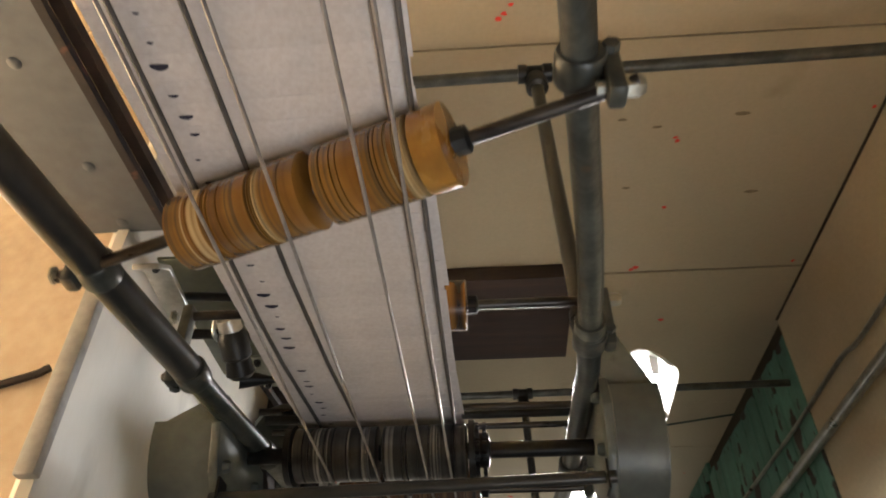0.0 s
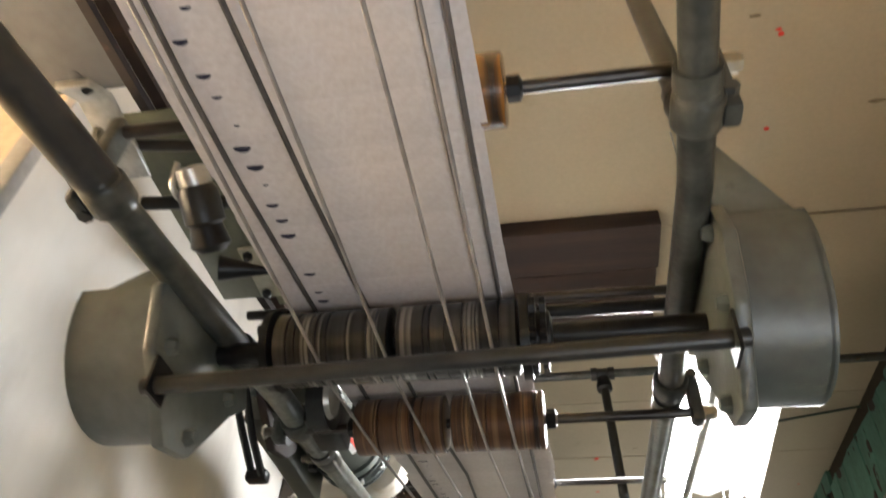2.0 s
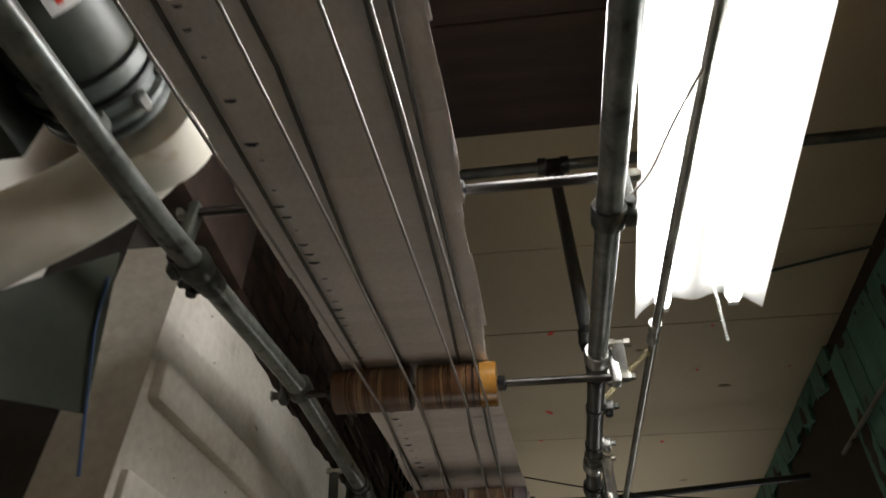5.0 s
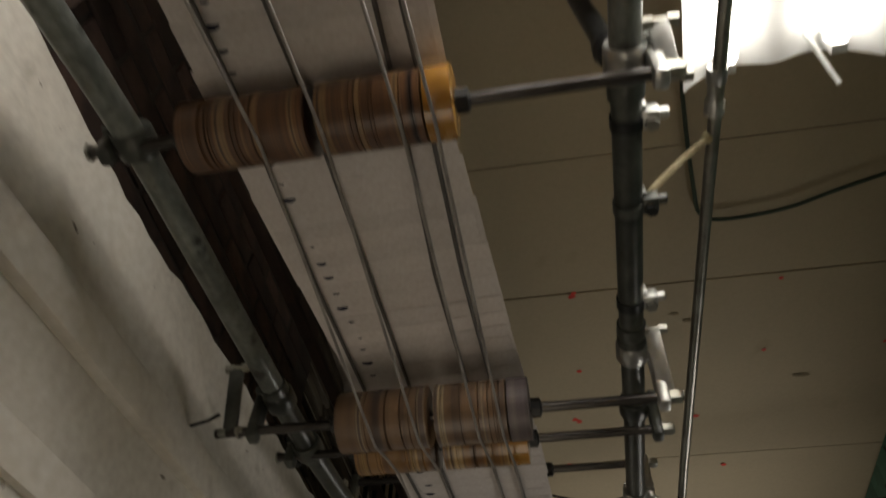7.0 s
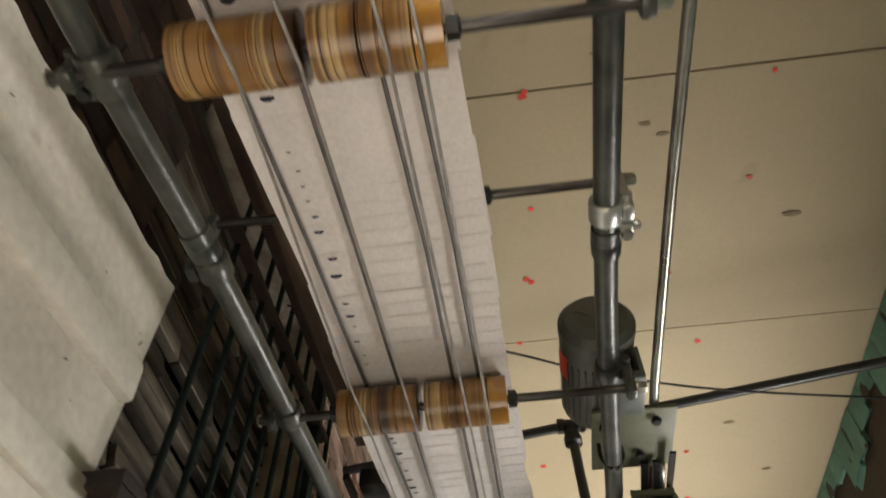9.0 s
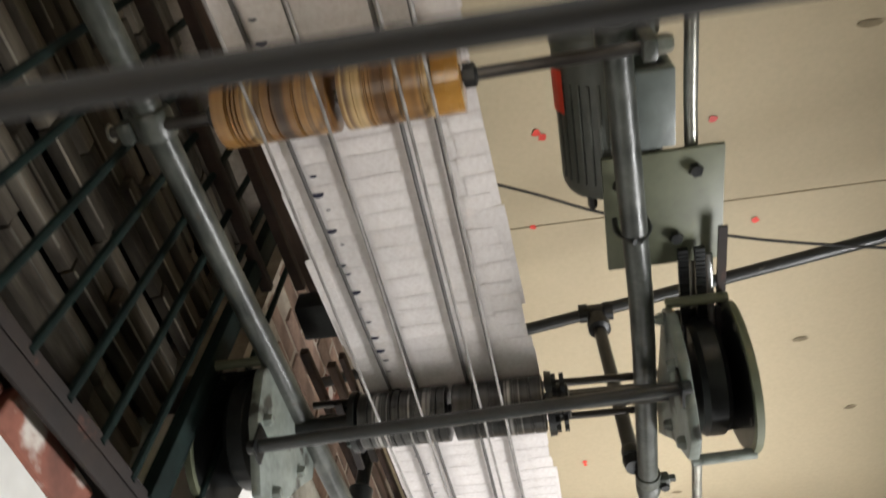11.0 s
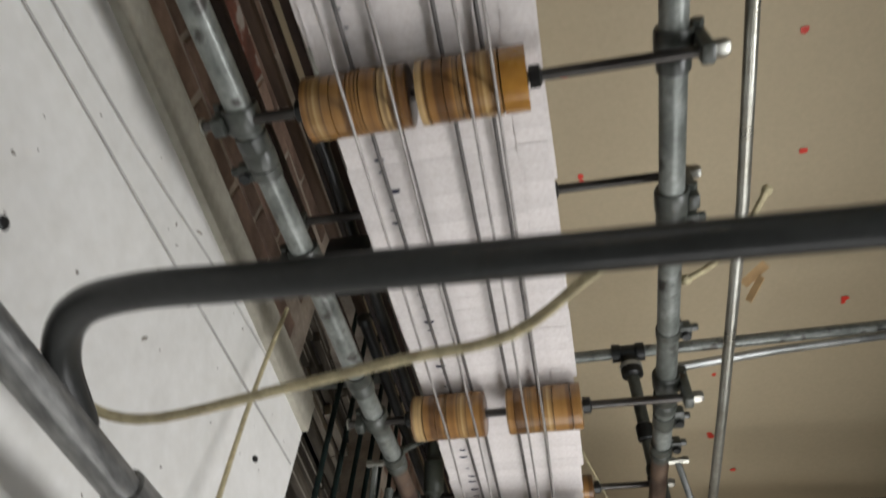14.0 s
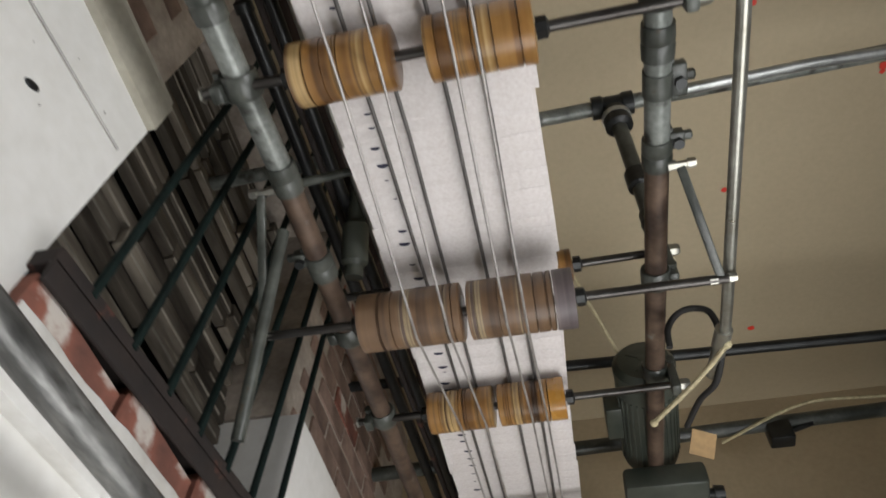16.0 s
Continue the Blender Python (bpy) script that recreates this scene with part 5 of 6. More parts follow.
part("plate", boxes((-0.69, -0.545, 1.14, 1.62, 2.475, 2.483), (-0.56, -0.545, 1.14, 1.62, 2.45, 2.475), bevel=0.002), OLIVE, gp)
part("plate", boxes((-0.53, -0.445, 1.36, 1.49, 2.36, 2.366), bevel=0.001), shader("pale_olive_enamel", (0.42, 0.42, 0.34), 0.4), gp, "pale plate with bolts")
for x, y in ((-0.515, 1.375), (-0.46, 1.375), (-0.515, 1.475), (-0.46, 1.475)):
    part("bolt", turned((x, y, 2.36), (x, y, 2.348), [(0, 0.009), (0.7, 0.009), (1, 0.006)], 6), BLACK_IRON, gp)
bw = thing("wall_bracket", (-0.6, 1.05, 2.36), "crumpled bright metal bracket with small pipes", "bracket")
bm = prism([(0.985, 2.335), (1.03, 2.365), (1.12, 2.355), (1.17, 2.345), (1.165, 2.339), (1.10, 2.345), (1.03, 2.352), (0.99, 2.325)], -0.64, -0.59, bevel=0.002)
part("bracket", bm, ZINC, bw, "bent bright sheet with a screw hole")
part("screw", turned((-0.6, 1.0, 2.337), (-0.6, 1.0, 2.327), [(0, 0.009), (1, 0.006)], 8), BLACK_IRON, bw)
part("pipe", rod((-0.60, 1.12, 2.36), (-0.45, 1.14, 2.36), 0.009), BLACK_IRON, bw)
part("pipe", rod((-0.62, 1.21, 2.33), (-0.42, 1.23, 2.33), 0.011), BLACK_IRON, bw)
part("hook", tube(bmesh.new(), curve_points([(-0.53, 1.14, 2.33), (-0.53, 1.15, 2.29), (-0.525, 1.18, 2.29), (-0.525, 1.19, 2.33)], 5), 0.005, 8), ZINC, bw)
sw = thing("limit_switch", (-0.5, 1.2, 2.25), "small black cylinder switch under an olive plate", "switch")
part("body", turned((-0.50, 1.16, 2.30), (-0.49, 1.24, 2.24), [(0, 0.024), (0.1, 0.03), (0.55, 0.03), (0.6, 0.024), (0.9, 0.03), (1, 0.02)], 18), BLACK_IRON, sw)
part("cap", turned((-0.505, 1.135, 2.315), (-0.50, 1.16, 2.30), [(0, 0.01), (0.1, 0.022), (1, 0.024)], 18), ZINC, sw)
part("cone", turned((-0.53, 1.33, 2.29), (-0.44, 1.36, 2.30), [(0, 0.022), (1, 0.002)], 14), BLACK_IRON, sw)
lever = thing("lever_arm", (-0.6, 1.75, 2.17), "black slotted lever on a dark cast bracket beside the rail", "lever")
part("arm", tube(bmesh.new(), [(-0.565, 1.58, 2.225), (-0.585, 1.69, 2.19), (-0.592, 1.79, 2.155)], 0.008, 8), BLACK_IRON, lever)
part("arm", tube(bmesh.new(), [(-0.59, 1.58, 2.235), (-0.61, 1.70, 2.2), (-0.617, 1.79, 2.165)], 0.008, 8), BLACK_IRON, lever)
part("end", boxes((-0.627, -0.582, 1.78, 1.81, 2.145, 2.17), bevel=0.007), BLACK_IRON, lever)
part("bracket", prism([(1.58, 2.25), (1.61, 2.215), (1.70, 2.16), (1.76, 2.175), (1.80, 2.21), (1.79, 2.26), (1.70, 2.285)], -0.553, -0.535, bevel=0.004), RUST_STEEL, lever, "dark cast bracket plate")
part("boss", turned((-0.565, 1.73, 2.22), (-0.53, 1.73, 2.22), [(0, 0.012), (0.1, 0.02), (0.6, 0.02), (1, 0.03)], 16), BLACK_IRON, lever)
for yy, zz in ((1.61, 2.235), (1.775, 2.245), (1.74, 2.185)):
    part("bolt", turned((-0.557, yy, zz), (-0.567, yy, zz), [(0, 0.010), (0.7, 0.009), (1, 0.006)], 6), CAST, lever)
ratchet = thing("pawl_gear", (-0.39, 1.5, 2.13), "black gear with a bright pawl beside the roller", "gear")
part("gear", turned((-0.40, 1.52, 2.15), (-0.37, 1.52, 2.15), [(0, 0.02), (0, 0.05), (1, 0.05), (1, 0.02)], 16), BLACK_IRON, ratchet)
part("pawl", turned((-0.368, 1.50, 2.14), (-0.36, 1.50, 2.14), [(0, 0.012), (0, 0.034), (1, 0.03), (1, 0.012)], 16), ZINC, ratchet)
part("block", boxes((-0.43, -0.375, 1.55, 1.66, 2.13, 2.2), bevel=0.006), BLACK_IRON, ratchet)

def blower_motor():
    """Motor lying along the rail, its end flange pushed into the collar of the duct."""
    a, b = Vector((-0.512, 1.62, 2.30)), Vector((-0.508, 2.115, 2.362))
    way = (b - a).normalized()
    q = Vector((0, 1, 0)).rotation_difference(way).to_matrix().to_4x4()
    ob = thing("electric_motor", a.lerp(b, 0.5), "dark green grey blower motor with a red and white label", "motor", group="motors of the conveyor")
    casing = part("casing", turned(a, a + way * 0.39, [(0, 0.03), (0, 0.07), (0.04, 0.086), (0.3, 0.088), (0.32, 0.084), (0.96, 0.084), (1, 0.08)], 32), MOTOR_GREEN, ob)
    shield = part("end_shield", turned(a + way * 0.391, b, [(0, 0.05), (0, 0.088), (0.18, 0.09), (0.24, 0.083), (0.55, 0.081), (0.6, 0.089), (0.82, 0.089), (0.88, 0.08), (1, 0.05)], 32), CAST, ob, "grey end shield with dark rings")
    for k in range(2):
        p = a + way * (0.42 + k * 0.045)
        part("seam_ring", turned(p, p + way * 0.008, [(0, 0.08), (0, 0.0905), (1, 0.0905), (1, 0.08)], 32), BLACK_IRON, shield)
    for k in range(9):
        ang = radians(-150 + k * 16)
        rib = box(bmesh.new(), -0.003, 0.003, 0.12, 0.35, 0.083, 0.091, bevel=0.001)
        rib.transform(Matrix.Translation(a) @ q @ Matrix.Rotation(ang + radians(90), 4, "Y"))
        part("cooling_rib", rib, MOTOR_GREEN, casing)
    for k in range(4):
        ang = radians(-70 + k * 40)
        p = a + way * 0.455 + Vector((math.cos(ang) * 0.086, 0, math.sin(ang) * 0.086))
        part("bolt", turned(p - way * 0.012, p + way * 0.014, [(0, 0.009), (0.8, 0.009), (1, 0.006)], 6), ZINC, shield)
    part("base", boxes((-0.618, -0.575, 1.70, 2.085, 2.228, 2.315), bevel=0.006), MOTOR_GREEN, ob, "dark green motor foot")
    part("terminal_box", boxes((-0.46, -0.39, 1.66, 1.76, 2.375, 2.425), bevel=0.008), MOTOR_GREEN, ob)

    def patch(a0, a1, y0, y1, mat, text, rad=0.0905, n=6):
        bm = bmesh.new()
        for k in range(n):
            u, v = radians(a0 + (a1 - a0) * k / n), radians(a0 + (a1 - a0) * (k + 1) / n)
            bm.faces.new([bm.verts.new(a + way * yy + q.to_3x3() @ Vector((math.cos(w) * rad, 0, math.sin(w) * rad))) for w, yy in ((u, y0), (v, y0), (v, y1), (u, y1))])
        part("label_patch", bm, mat, casing, text, smooth=False)

    patch(-28, 12, 0.18, 0.29, RED_LABEL, "red label patch", 0.0925)
    patch(-54, -29, 0.195, 0.29, WHITE_LABEL, "white label patch", 0.0925)
    patch(-46, -41, 0.21, 0.28, RED_LABEL, "red stroke on the label", 0.0935, 2)
    return ob


blower_motor()
duct = thing("duct_pipe", (-0.65, 2.2, 2.25), "cream painted duct pipe with rust stains and an elbow", "duct")
part("collar", turned((-0.485, 2.12, 2.365), (-0.48, 2.2, 2.38), [(0, 0.06), (0, 0.094), (0.1, 0.098), (0.85, 0.098), (1, 0.09), (1, 0.05)], 28), CREAM_DUCT, duct)
run = curve_points([(-0.47, 2.18, 2.395), (-0.54, 2.225, 2.36), (-0.62, 2.24, 2.305), (-0.70, 2.225, 2.225), (-0.76, 2.205, 2.14), (-0.785, 2.195, 2.04), (-0.787, 2.19, 1.9)], 6)
part("elbow", tube(bmesh.new(), run + [(-0.787, 2.19, 1.45)], 0.064, 24), CREAM_DUCT, duct)
part("seam_band", turned((-0.787, 2.192, 1.93), (-0.787, 2.192, 1.955), [(0, 0.064), (0.1, 0.0675), (0.9, 0.0675), (1, 0.064)], 24), CREAM_DUCT, duct)
gus = thing("gusset_plate", (-0.58, 2.25, 1.95), "dark green triangular sheet under the duct", "plate")
part("plate", prism([(2.323, 2.279), (2.078, 1.968), (2.091, 1.90), (2.389, 2.03)], -0.583, -0.577, bevel=0.001), GREEN_STEEL, gus)
post = thing("timber_post", (-0.62, 2.45, 2.2), "dark timber board behind the rail", "board")
part("board", boxes((-0.70, -0.583, 2.32, 2.75, 2.545, 2.95), bevel=0.004), DARK_WOOD, post)

# ---------------------------------------------------------------- low pipes near the camera's way
solid("low_bar", rod((-0.56, 4.113, 1.855), (0.95, 4.17, 1.959), 0.0088, 12), RUBBER, "dark steel bar crossing under the conveyor", "bar")
low = thing("low_pipe", (-0.4, 6.3, 2.0), "dark galvanised pipe along the white wall", "pipe")
part("pipe", tube(bmesh.new(), [(-0.405, 5.46, 1.968), (-0.402, 6.0, 1.998), (-0.40, 6.4, 2.014), (-0.40, 8.0, 2.10)], 0.0185, 16), DULL_GALV, low)
part("sleeve", turned((-0.403, 5.76, 1.985), (-0.402, 5.83, 1.99), [(0, 0.019), (0, 0.023), (1, 0.023), (1, 0.019)], 16), DULL_GALV, low)
part("bend", tube(bmesh.new(), curve_points([(-0.405, 5.67, 1.99), (-0.392, 5.595, 2.002), (-0.352, 5.545, 2.004), (-0.29, 5.53, 2.003), (-0.2, 5.532, 2.002)], 6) + [(0.1, 5.54, 2.0), (0.6, 5.555, 2.0), (1.36, 5.575, 2.0)], 0.0165, 16), DARK_PIPE, low, "dark painted bent pipe")
wire([(0.2, 5.56, 2.01), (0.111, 5.585, 2.05), (0.01, 5.66, 2.05), (-0.101, 5.68, 2.05), (-0.223, 5.703, 2.05), (-0.39, 5.72, 2.04), (-0.47, 5.68, 2.06), (-0.53, 5.57, 2.1)], 0.0055, "pale slack cord looped over the low pipe", CORD)
wire([(-0.5, 6.09, 2.66), (-0.51, 6.095, 2.45), (-0.50, 6.085, 2.25), (-0.475, 6.06, 2.09), (-0.43, 6.03, 2.035)], 0.0045, "slack pale cord hanging before the white wall", CORD)
# two soft shadow streaks on the white wall, drawn as thin grey tubes
SHADOW_LINE = shader("grey_shadow_line", (0.45, 0.44, 0.42), 0.8)
wire([(-0.548, 5.06, 2.392), (-0.548, 5.198, 2.402), (-0.547, 5.324, 2.412), (-0.547, 5.654, 2.439), (-0.547, 5.984, 2.466), (-0.547, 6.38, 2.50)], 0.002, "thin grey tube standing in for a shadow line on the white wall", SHADOW_LINE)
wire([(-0.548, 5.06, 2.405), (-0.548, 5.17, 2.429), (-0.547, 5.323, 2.462), (-0.547, 5.606, 2.499), (-0.547, 5.9, 2.555), (-0.547, 6.15, 2.59)], 0.002, "thin grey tube standing in for an upper shadow line on the white wall", SHADOW_LINE)
wire([(-0.84, 1.155, 2.225), (-0.9, 1.155, 2.20), (-1.2, 1.158, 2.12), (-1.7, 1.158, 2.1)], 0.008, "dark red cable on the warm wall", RUST_STEEL)
wire([(-0.572, 2.315, 2.22), (-0.572, 2.33, 2.14), (-0.572, 2.36, 2.07), (-0.575, 2.42, 1.95)], 0.0028, "thin blue wire hanging at the gusset plate", shader("blue_wire", (0.05, 0.12, 0.3), 0.5))

# ---------------------------------------------------------------- left wall: windows, bars, boards
def barred_window(y0, y1, sill_z, top_z, name, label, first, rise=0.0, pitch=0.088, post=None):
    """Boarded opening behind upright bars, with a steel sill."""
    ob = thing(name, (-0.55, (y0 + y1) / 2, sill_z), label, "window", kind="structure")
    bm = bmesh.new()
    tilt = Matrix.Translation((0, y0, sill_z)) @ Matrix.Rotation(math.atan(rise), 4, "X")
    box(bm, -0.72, -0.512, -0.03, y1 - y0 + 0.015, -0.027, 0, bevel=0.003, m=tilt)
    box(bm, -0.52, -0.512, -0.03, y1 - y0 + 0.015, -0.055, -0.02, bevel=0.002, m=tilt)
    part("window_sill", bm, RUST_STEEL, ob, "rusty brown steel sill")
    n = int((y1 - y0) / pitch)
    for k in range(n):
        y = y0 + first + k * pitch
        part("bar", rod((-0.515, y, sill_z + rise * (y - y0) - 0.012), (-0.52, y + 0.01, top_z), 0.007, 8), GRILLE, ob, "dark green upright bar" if k == 0 else "")
    if post:
        part("post", boxes((-0.53, -0.505, post - 0.02, post + 0.02, sill_z + rise * (post - y0) - 0.01, top_z), bevel=0.003), GRILLE, ob, "broad dark green upright")
    z = sill_z + 0.01
    rng = random.Random(int(y0 * 10))
    while z < top_z - 0.02:
        h = rng.uniform(0.055, 0.075)
        a = y0 + 0.002
        while a < y1 - 0.01:
            b = min(a + rng.uniform(0.16, 0.42), y1 - 0.002)
            if y1 - b < 0.08:
                b = y1 - 0.002
            m = Matrix.Translation((-0.745 + rng.uniform(-0.012, 0.012), 0, z)) @ Matrix.Rotation(radians(rng.uniform(-16, -8)), 4, "Y")
            board = part("board", box(bmesh.new(), -0.012, 0.012, a, b - 0.004, 0, h - 0.011, bevel=0.003, m=m), BARN, ob)
            # pale strip paints the light caught by the slat's lower edge
            if rng.random() < 0.7:
                part("worn_edge", box(bmesh.new(), 0.0095, 0.0135, a + 0.004, b - rng.uniform(0.008, 0.05), 0.001, 0.0085, bevel=0.0015, m=m), EDGE_HIGHLIGHT, board, "pale strip painted as the highlight on the board edge")
            a = b
        z += h
    # black box painted in as the unlit depth seen through the board gaps
    part("reveal", boxes((-0.88, -0.80, y0, y1, sill_z, top_z + 0.05)), BLACK_IRON, ob, "black backing standing in for the shade behind the boards")
    return ob


barred_window(4.1, 5.03, 2.14, 3.36, "window_1", "boarded window behind dark green bars with a rusty steel sill", 0.05, 0.085, post=4.83)
barred_window(6.42, 7.12, 2.262, 3.36, "window_2", "boarded window behind dark green bars beside the white wall", 0.045, 0.12, pitch=0.1)
brace = thing("window_brace", (-0.46, 6.9, 2.3), "grey steel brace standing on the window sill", "brace")
part("brace", rod((-0.455, 6.78, 2.285), (-0.40, 6.62, 2.60), 0.011, 10), PIPE_PAINT, brace)
rng = random.Random(12)
crest = [(6.402 + k * 0.034, 2.176 + 0.075 * k * 0.034 + rng.uniform(-0.004, 0.004)) for k in range(22)]
solid("wall_left_render", prism([(6.402, 2.08), (7.116, 2.14)] + crest[::-1], -0.553, -0.5255, bevel=0.002), shader("chipped_white_render", (0.78, 0.77, 0.74), 0.8, second=(0.62, 0.60, 0.56), scale=7, grain=60, bump=0.5),
      "chipped white plaster lip over the bricks", kind="structure")
hole = thing("wall_hole", (-0.549, 6.24, 2.405), "small dark knocked hole in the white wall", "hole")
bm = bmesh.new()
bmesh.ops.create_uvsphere(bm, u_segments=10, v_segments=6, radius=1, matrix=Matrix.Translation((-0.551, 6.24, 2.405)) @ Matrix.Rotation(0.6, 4, "X") @ Matrix.Diagonal((0.004, 0.014, 0.007, 1)))
part("hole", bm, BLACK_IRON, hole)
hole2 = thing("wall_hole", (-0.549, 5.556, 2.2), "small dark screw hole in the white wall", "hole")
bm = bmesh.new()
bmesh.ops.create_uvsphere(bm, u_segments=10, v_segments=6, radius=1, matrix=Matrix.Translation((-0.551, 5.556, 2.2)) @ Matrix.Diagonal((0.004, 0.010, 0.010, 1)))
part("hole", bm, BLACK_IRON, hole2)

def plaster_chips(name, x, y0, y1, z0, z1, n, seed, label):
    """Shallow dark chips and scratches knocked out of the paint."""
    rng, bm = random.Random(seed), bmesh.new()
    for _ in range(n):
        y, z, r = rng.uniform(y0, y1), rng.uniform(z0, z1), rng.choice((0.0014, 0.0018, 0.0024, 0.0034))
        long, a0 = rng.choice((1.0, 1.4, 3.2)), rng.uniform(0, 3.1)
        ring = []
        for i in range(7):
            a = i * 0.8976
            u, v = math.cos(a) * r * long * rng.uniform(0.6, 1.2), math.sin(a) * r * rng.uniform(0.5, 1.1)
            ring.append(bm.verts.new((x, y + u * math.cos(a0) - v * math.sin(a0), z + u * math.sin(a0) + v * math.cos(a0))))
        top = bm.verts.new((x + 0.0012, y, z))
        for i in range(7):
            bm.faces.new((ring[i], ring[(i + 1) % 7], top))
    return solid(name, bm, CHIP, label, kind="stuff")


CHIP = shader("dark_bare_plaster", (0.24, 0.21, 0.175), 0.9, second=(0.13, 0.11, 0.09), scale=40, grain=200)
plaster_chips("plaster_chips", -0.5495, 5.12, 6.38, 2.0, 2.58, 60, 3, "small dark chips and scratches in the white wall paint")
plaster_chips("plaster_chips", -0.5795, 2.55, 4.08, 1.95, 2.44, 46, 4, "small dark chips in the stained cream plaster")

# dark lengths of steel and timber lying beside the far stretch of paper
for x0, z0, x1, z1, r, y0, mat, text in ((-0.292, 2.625, -0.305, 2.89, 0.008, 5.1, CONDUIT, "long bright steel rod beside the newspapers"), (-0.335, 2.70, -0.35, 2.93, 0.012, 5.75, BLACK_IRON, "long dark steel bar beside the newspapers"),
                                   (-0.37, 2.75, -0.385, 2.97, 0.009, 5.7, RUST_STEEL, "long rusty steel bar beside the newspapers"), (-0.42, 2.85, -0.43, 3.0, 0.014, 6.3, BLACK_IRON, "thick dark steel bar over the far rail")):
    bar = thing("steel_bar", (x0, y0, z0), text, "bar", group="bars beside the far stretch")
    part("bar", rod((x0, y0, z0), (x1, 7.95, z1), r, 10), mat, bar)
    part("end_cap", turned((x0, y0 - 0.012, z0), (x0, y0 + 0.01, z0), [(0, r * 0.8), (0.2, r * 1.25), (1, r * 1.25)], 10), BLACK_IRON, bar)
for x0, x1, y0, y1, z0, rise, mat in ((-0.525, -0.50, 2.95, 4.9, 2.70, 0.1, DARK_WOOD), (-0.475, -0.452, 3.05, 4.95, 2.74, 0.12, DARK_WOOD), (-0.435, -0.405, 3.9, 4.98, 2.76, 0.08, LATH), (-0.39, -0.368, 4.3, 5.0, 2.74, 0.06, DARK_WOOD),
                                  (-0.505, -0.485, 5.1, 7.9, 2.82, 0.2, DARK_WOOD), (-0.452, -0.43, 5.15, 7.9, 2.82, 0.22, LATH), (-0.405, -0.39, 5.1, 7.9, 2.79, 0.24, DARK_WOOD), (-0.355, -0.325, 5.12, 7.9, 2.74, 0.26, DARK_WOOD), (-0.315, -0.303, 5.2, 7.9, 2.70, 0.27, LATH)):
    m = Matrix.Translation(((x0 + x1) / 2, (y0 + y1) / 2, z0 + rise / 2)) @ Matrix.Rotation(math.atan2(rise, y1 - y0), 4, "X")
    bm = box(bmesh.new(), (x0 - x1) / 2, (x1 - x0) / 2, (y0 - y1) / 2, (y1 - y0) / 2, -0.011, 0.011, bevel=0.003, m=m)
    solid("lath", bm, mat, "long worn timber lath beside the newspapers", "lath", group="laths along the wall")
bearing = thing("drum_bearing", (-0.335, 5.14, 2.58), "black iron bearing block with straps beside the steel drum", "bearing")
part("block", boxes((-0.372, -0.295, 5.085, 5.165, 2.575, 2.625), bevel=0.006), BLACK_IRON, bearing)
part("strap", boxes((-0.36, -0.345, 5.04, 5.24, 2.566, 2.574), (-0.325, -0.31, 5.06, 5.22, 2.566, 2.574), bevel=0.001), RUST_STEEL, bearing)
for x, y in ((-0.352, 5.105), (-0.318, 5.105), (-0.352, 5.148), (-0.318, 5.148)):
    part("bolt", turned((x, y, 2.566), (x, y, 2.552), [(0, 0.008), (0.7, 0.008), (1, 0.005)], 6), CAST, bearing)
strut = thing("drop_strut", (-0.38, 5.35, 2.55), "dark pipe strut with a ring on the rail", "strut")
part("pipe", rod((-0.33, 5.22, 3.05), (-0.382, 5.34, 2.56), 0.0165, 12), BLACK_IRON, strut)
part("ring", turned((-0.386, 5.35, 2.53), (-0.38, 5.335, 2.60), [(0, 0.018), (0.1, 0.028), (0.9, 0.028), (1, 0.018)], 16), BLACK_IRON, strut)
strut2 = thing("drop_strut", (-0.36, 6.62, 2.65), "dark pipe strut beside the far newspapers", "strut")
part("pipe", rod((-0.30, 6.55, 3.08), (-0.33, 6.78, 2.66), 0.018, 12), MOTOR_GREEN, strut2)
part("ring", turned((-0.322, 6.72, 2.76), (-0.328, 6.77, 2.68), [(0, 0.018), (0.1, 0.026), (0.9, 0.026), (1, 0.018)], 16), MOTOR_GREEN, strut2)
hook = thing("hook_pipe", (-0.4, 6.6, 2.62), "thin grey bent pipe hooked over the rail", "pipe")
part("pipe", tube(bmesh.new(), curve_points([(-0.375, 6.55, 2.63), (-0.36, 6.57, 2.67), (-0.30, 6.59, 2.72), (-0.24, 6.60, 2.735), (-0.225, 6.64, 2.72), (-0.235, 6.68, 2.70)], 5), 0.008, 10), PIPE_PAINT, hook)
blk = thing("rail_block", (-0.3, 4.86, 2.55), "black iron block beside the newspapers", "block")
part("block", boxes((-0.37, -0.30, 4.79, 4.87, 2.57, 2.62), bevel=0.006), BLACK_IRON, blk)
blk2 = thing("rail_block", (-0.36, 5.95, 2.62), "black iron block beside the far rail", "block")
part("block", boxes((-0.365, -0.275, 5.93, 6.03, 2.60, 2.66), bevel=0.006), BLACK_IRON, blk2)
nail_ = thing("nail", (-0.57, 3.45, 2.36), "bent dark nail in the plaster wall", "nail")
part("nail", tube(bmesh.new(), [(-0.585, 3.40, 2.30), (-0.545, 3.40, 2.31), (-0.535, 3.41, 2.33)], 0.0035, 6), BLACK_IRON, nail_)


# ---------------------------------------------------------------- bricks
dark_brick_wall = solid("wall_left_sooty_brick", boxes((-0.9, -0.712, 2.5, 4.098, 0, CEIL)), DARK_MORTAR, "dark brick wall above the cream plaster", kind="structure", smooth=False)
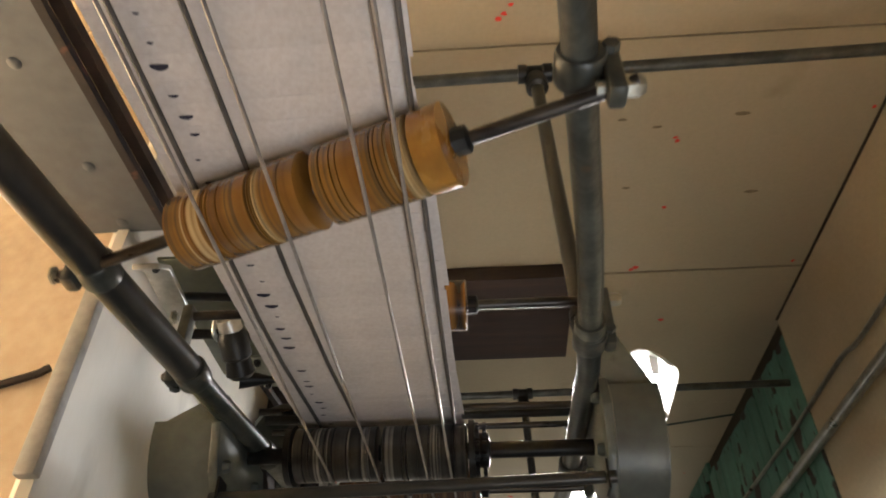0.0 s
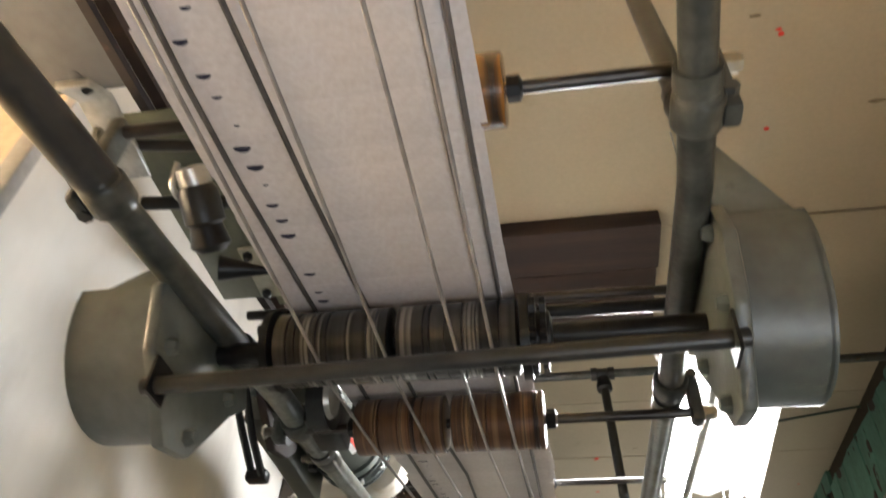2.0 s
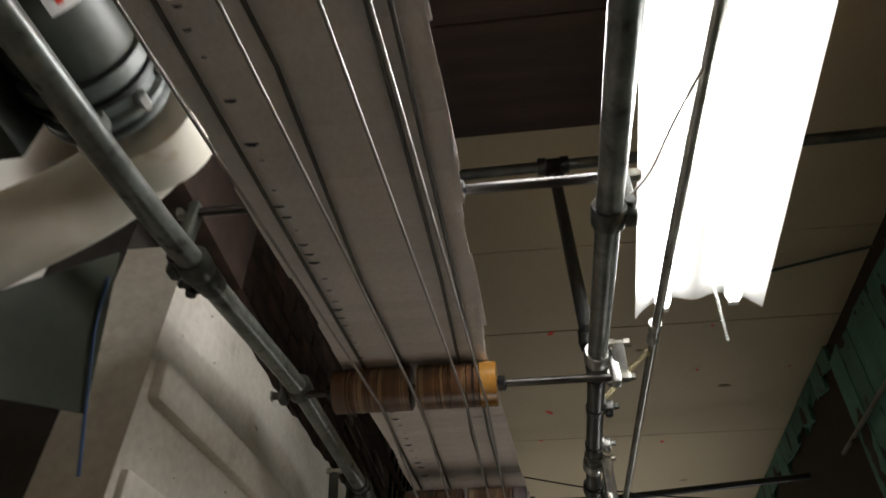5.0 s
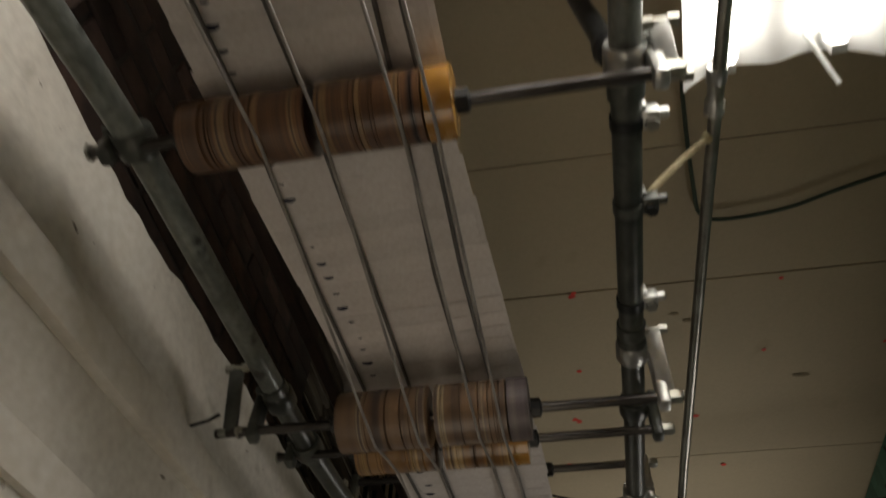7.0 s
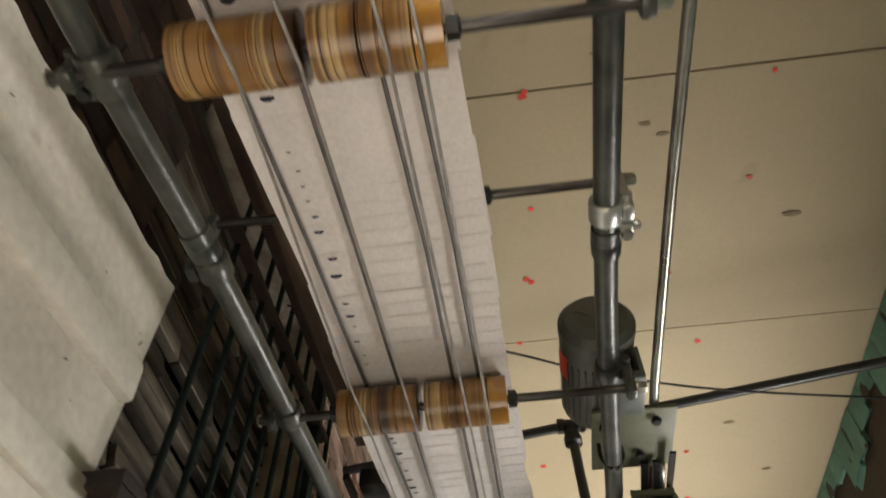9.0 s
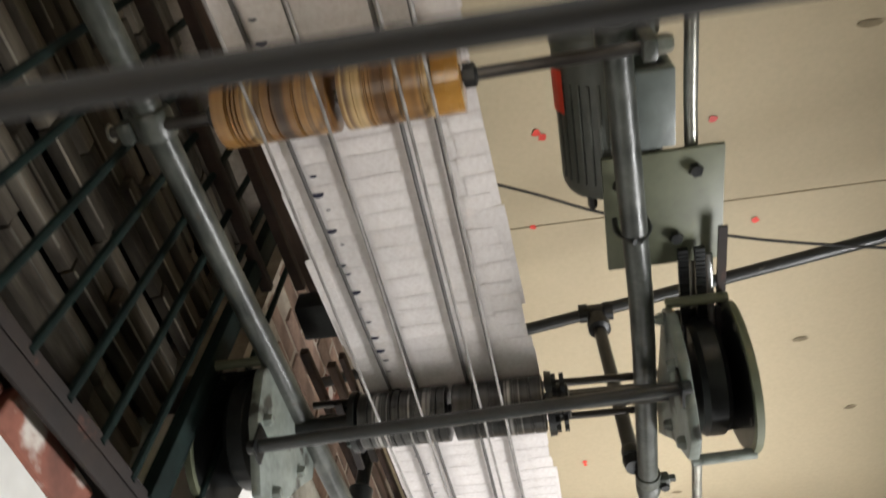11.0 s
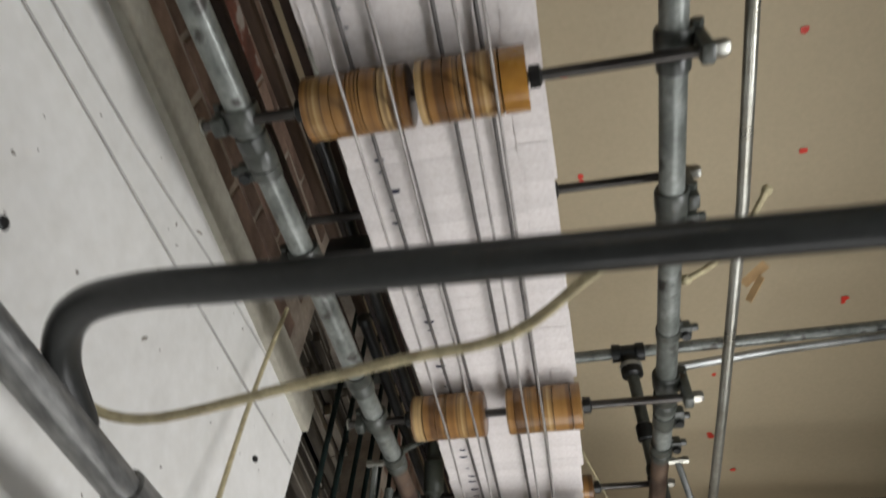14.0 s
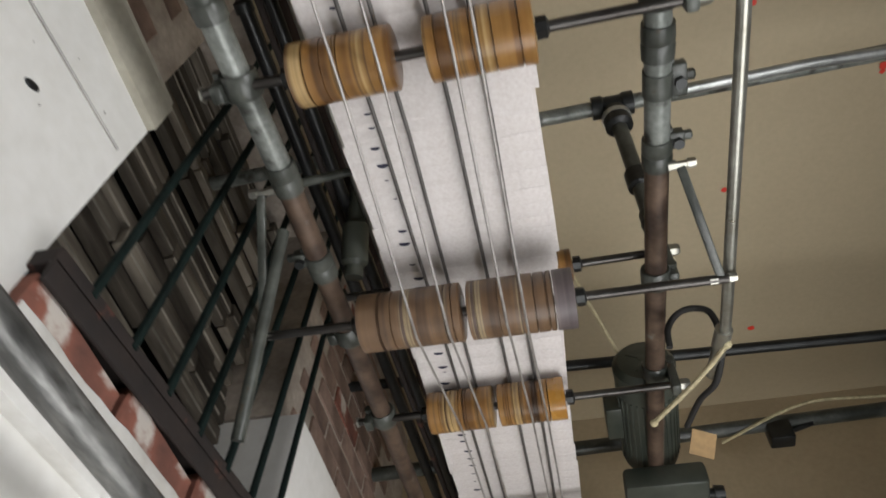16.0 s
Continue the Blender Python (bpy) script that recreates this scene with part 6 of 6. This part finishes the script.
mortar = boxes((-0.9, -0.612, 5.05, 6.4, 2.715, CEIL), (-0.9, -0.612, 4.1, 5.05, 3.412, CEIL),
               (-0.9, -0.612, 6.4, 7.12, 3.412, CEIL), (-0.9, -0.612, 7.12, 8.2, 2.67, CEIL))
brick_wall = solid("wall_left_brick", mortar, MORTAR, "red brown brick wall above the plaster", kind="structure", smooth=False)


def bricks():
    meshes, red_meshes, dark_meshes = [], [], []
    rng = random.Random(5)
    for k in range(12):
        bm = bmesh.new()
        box(bm, -0.05, 0.016, -0.1, 0.1, -0.029, 0.029, bevel=0.004)
        for v in bm.verts:
            v.co += Vector([rng.uniform(-0.0018, 0.0018) for _ in range(3)])
        me = bpy.data.meshes.new("brick")
        bm.to_mesh(me)
        bm.free()
        me.materials.append((BRICK, RED_BRICK, DARK_BRICK)[k // 4])
        (meshes, red_meshes, dark_meshes)[k // 4].append(me)

    def lay(x, y, z, sy=1.0, red=False):
        wall = dark_brick_wall if x < -0.7 else brick_wall
        ob = new("brick", rng.choice(red_meshes if red else dark_meshes if x < -0.7 else meshes))
        ob.parent = wall
        ob.scale = (1, sy, 1)
        ob.location = Vector((x + rng.uniform(-0.003, 0.003), y, z)) - BASE[wall]

    n = 0
    for row in range(14):
        z = 2.449 + row * 0.068
        for k in range(26):
            y = 2.62 + k * 0.212 + (0.106 if row % 2 else 0)
            if not 2.6 < y < 7.9 or z > CEIL - 0.04:
                continue
            if y < 4.0 or (5.15 < y < 6.3 and z > 2.75) or (y > 7.22 and z > 2.71):
                lay(-0.724 if y < 4.0 else -0.6245, y, z, red=y > 5 and rng.random() < 0.15)
                n += 1
    # courses under the two sills and the reddish jamb
    for k in range(3):
        lay(-0.562, 4.22 + k * 0.212, 2.094 + k * 0.016, red=True)
    for k in range(4):
        lay(-0.545, 6.5 + k * 0.212, 2.192 + k * 0.025, red=True)
    for k in range(5, 8):
        lay(-0.5635, 5.072 + (0.012 if k % 2 else 0.0), 2.13 + k * 0.068, 0.24, red=True)


bricks()


# upright boards of the peeling wall
def peeling_boards():
    wall = bpy.data.objects["wall_right_peeling"]
    rng = random.Random(8)
    meshes = []
    for k in range(5):
        bm = box(bmesh.new(), -0.012, 0.012, -0.064, 0.064, -CEIL / 2, CEIL / 2 - 0.003, bevel=0.004)
        bm.transform(Matrix.Translation((0.0, k * 1.7, 0)))
        me = bpy.data.meshes.new("board")
        bm.to_mesh(me)
        bm.free()
        me.materials.append(GREEN_WALL)
        meshes.append(me)
    for k in range(40):
        if k > 11:
            h = rng.uniform(0.07, 0.2)
            bm = box(bmesh.new(), -0.012, 0.012, -0.065, 0.065, CEIL / 2 - h, CEIL / 2 - 0.003, bevel=0.004)
            for v in bm.verts:
                if v.co.z < CEIL / 2 - 0.03:
                    v.co.z += rng.uniform(-0.03, 0.03)
            me = bpy.data.meshes.new("board")
            bm.transform(Matrix.Translation((0.0, (k % 5) * 1.7, 0)))
            bm.to_mesh(me)
            bm.free()
            me.materials.append(GREEN_WALL)
        else:
            me = meshes[k % 5].copy()
            for v in me.vertices:
                if v.co.z > 0:
                    v.co.z -= 0.07 + rng.uniform(0, 0.05)
        ob = new("board", me)
        ob.parent = wall
        ob.location = Vector((1.371 + rng.uniform(-0.002, 0.002), 2.936 + k * 0.1315 - (k % 5) * 1.7, CEIL / 2)) - BASE[wall]


peeling_boards()

# ---------------------------------------------------------------- what moves
def motions():
    for ob, s, dx, turn in PAPERS:
        walk(ob, [(t, paper_pose(s, dx, turn, t)) for t in (0.0, 4.0, 8.0, 12.0, 16.0)])
    for ob, m, r in SPIN:
        rate = -STREAM_SPEED / r
        walk(ob, [(float(t), m @ Matrix.Rotation(rate * t, 4, "X")) for t in range(17)])


motions()
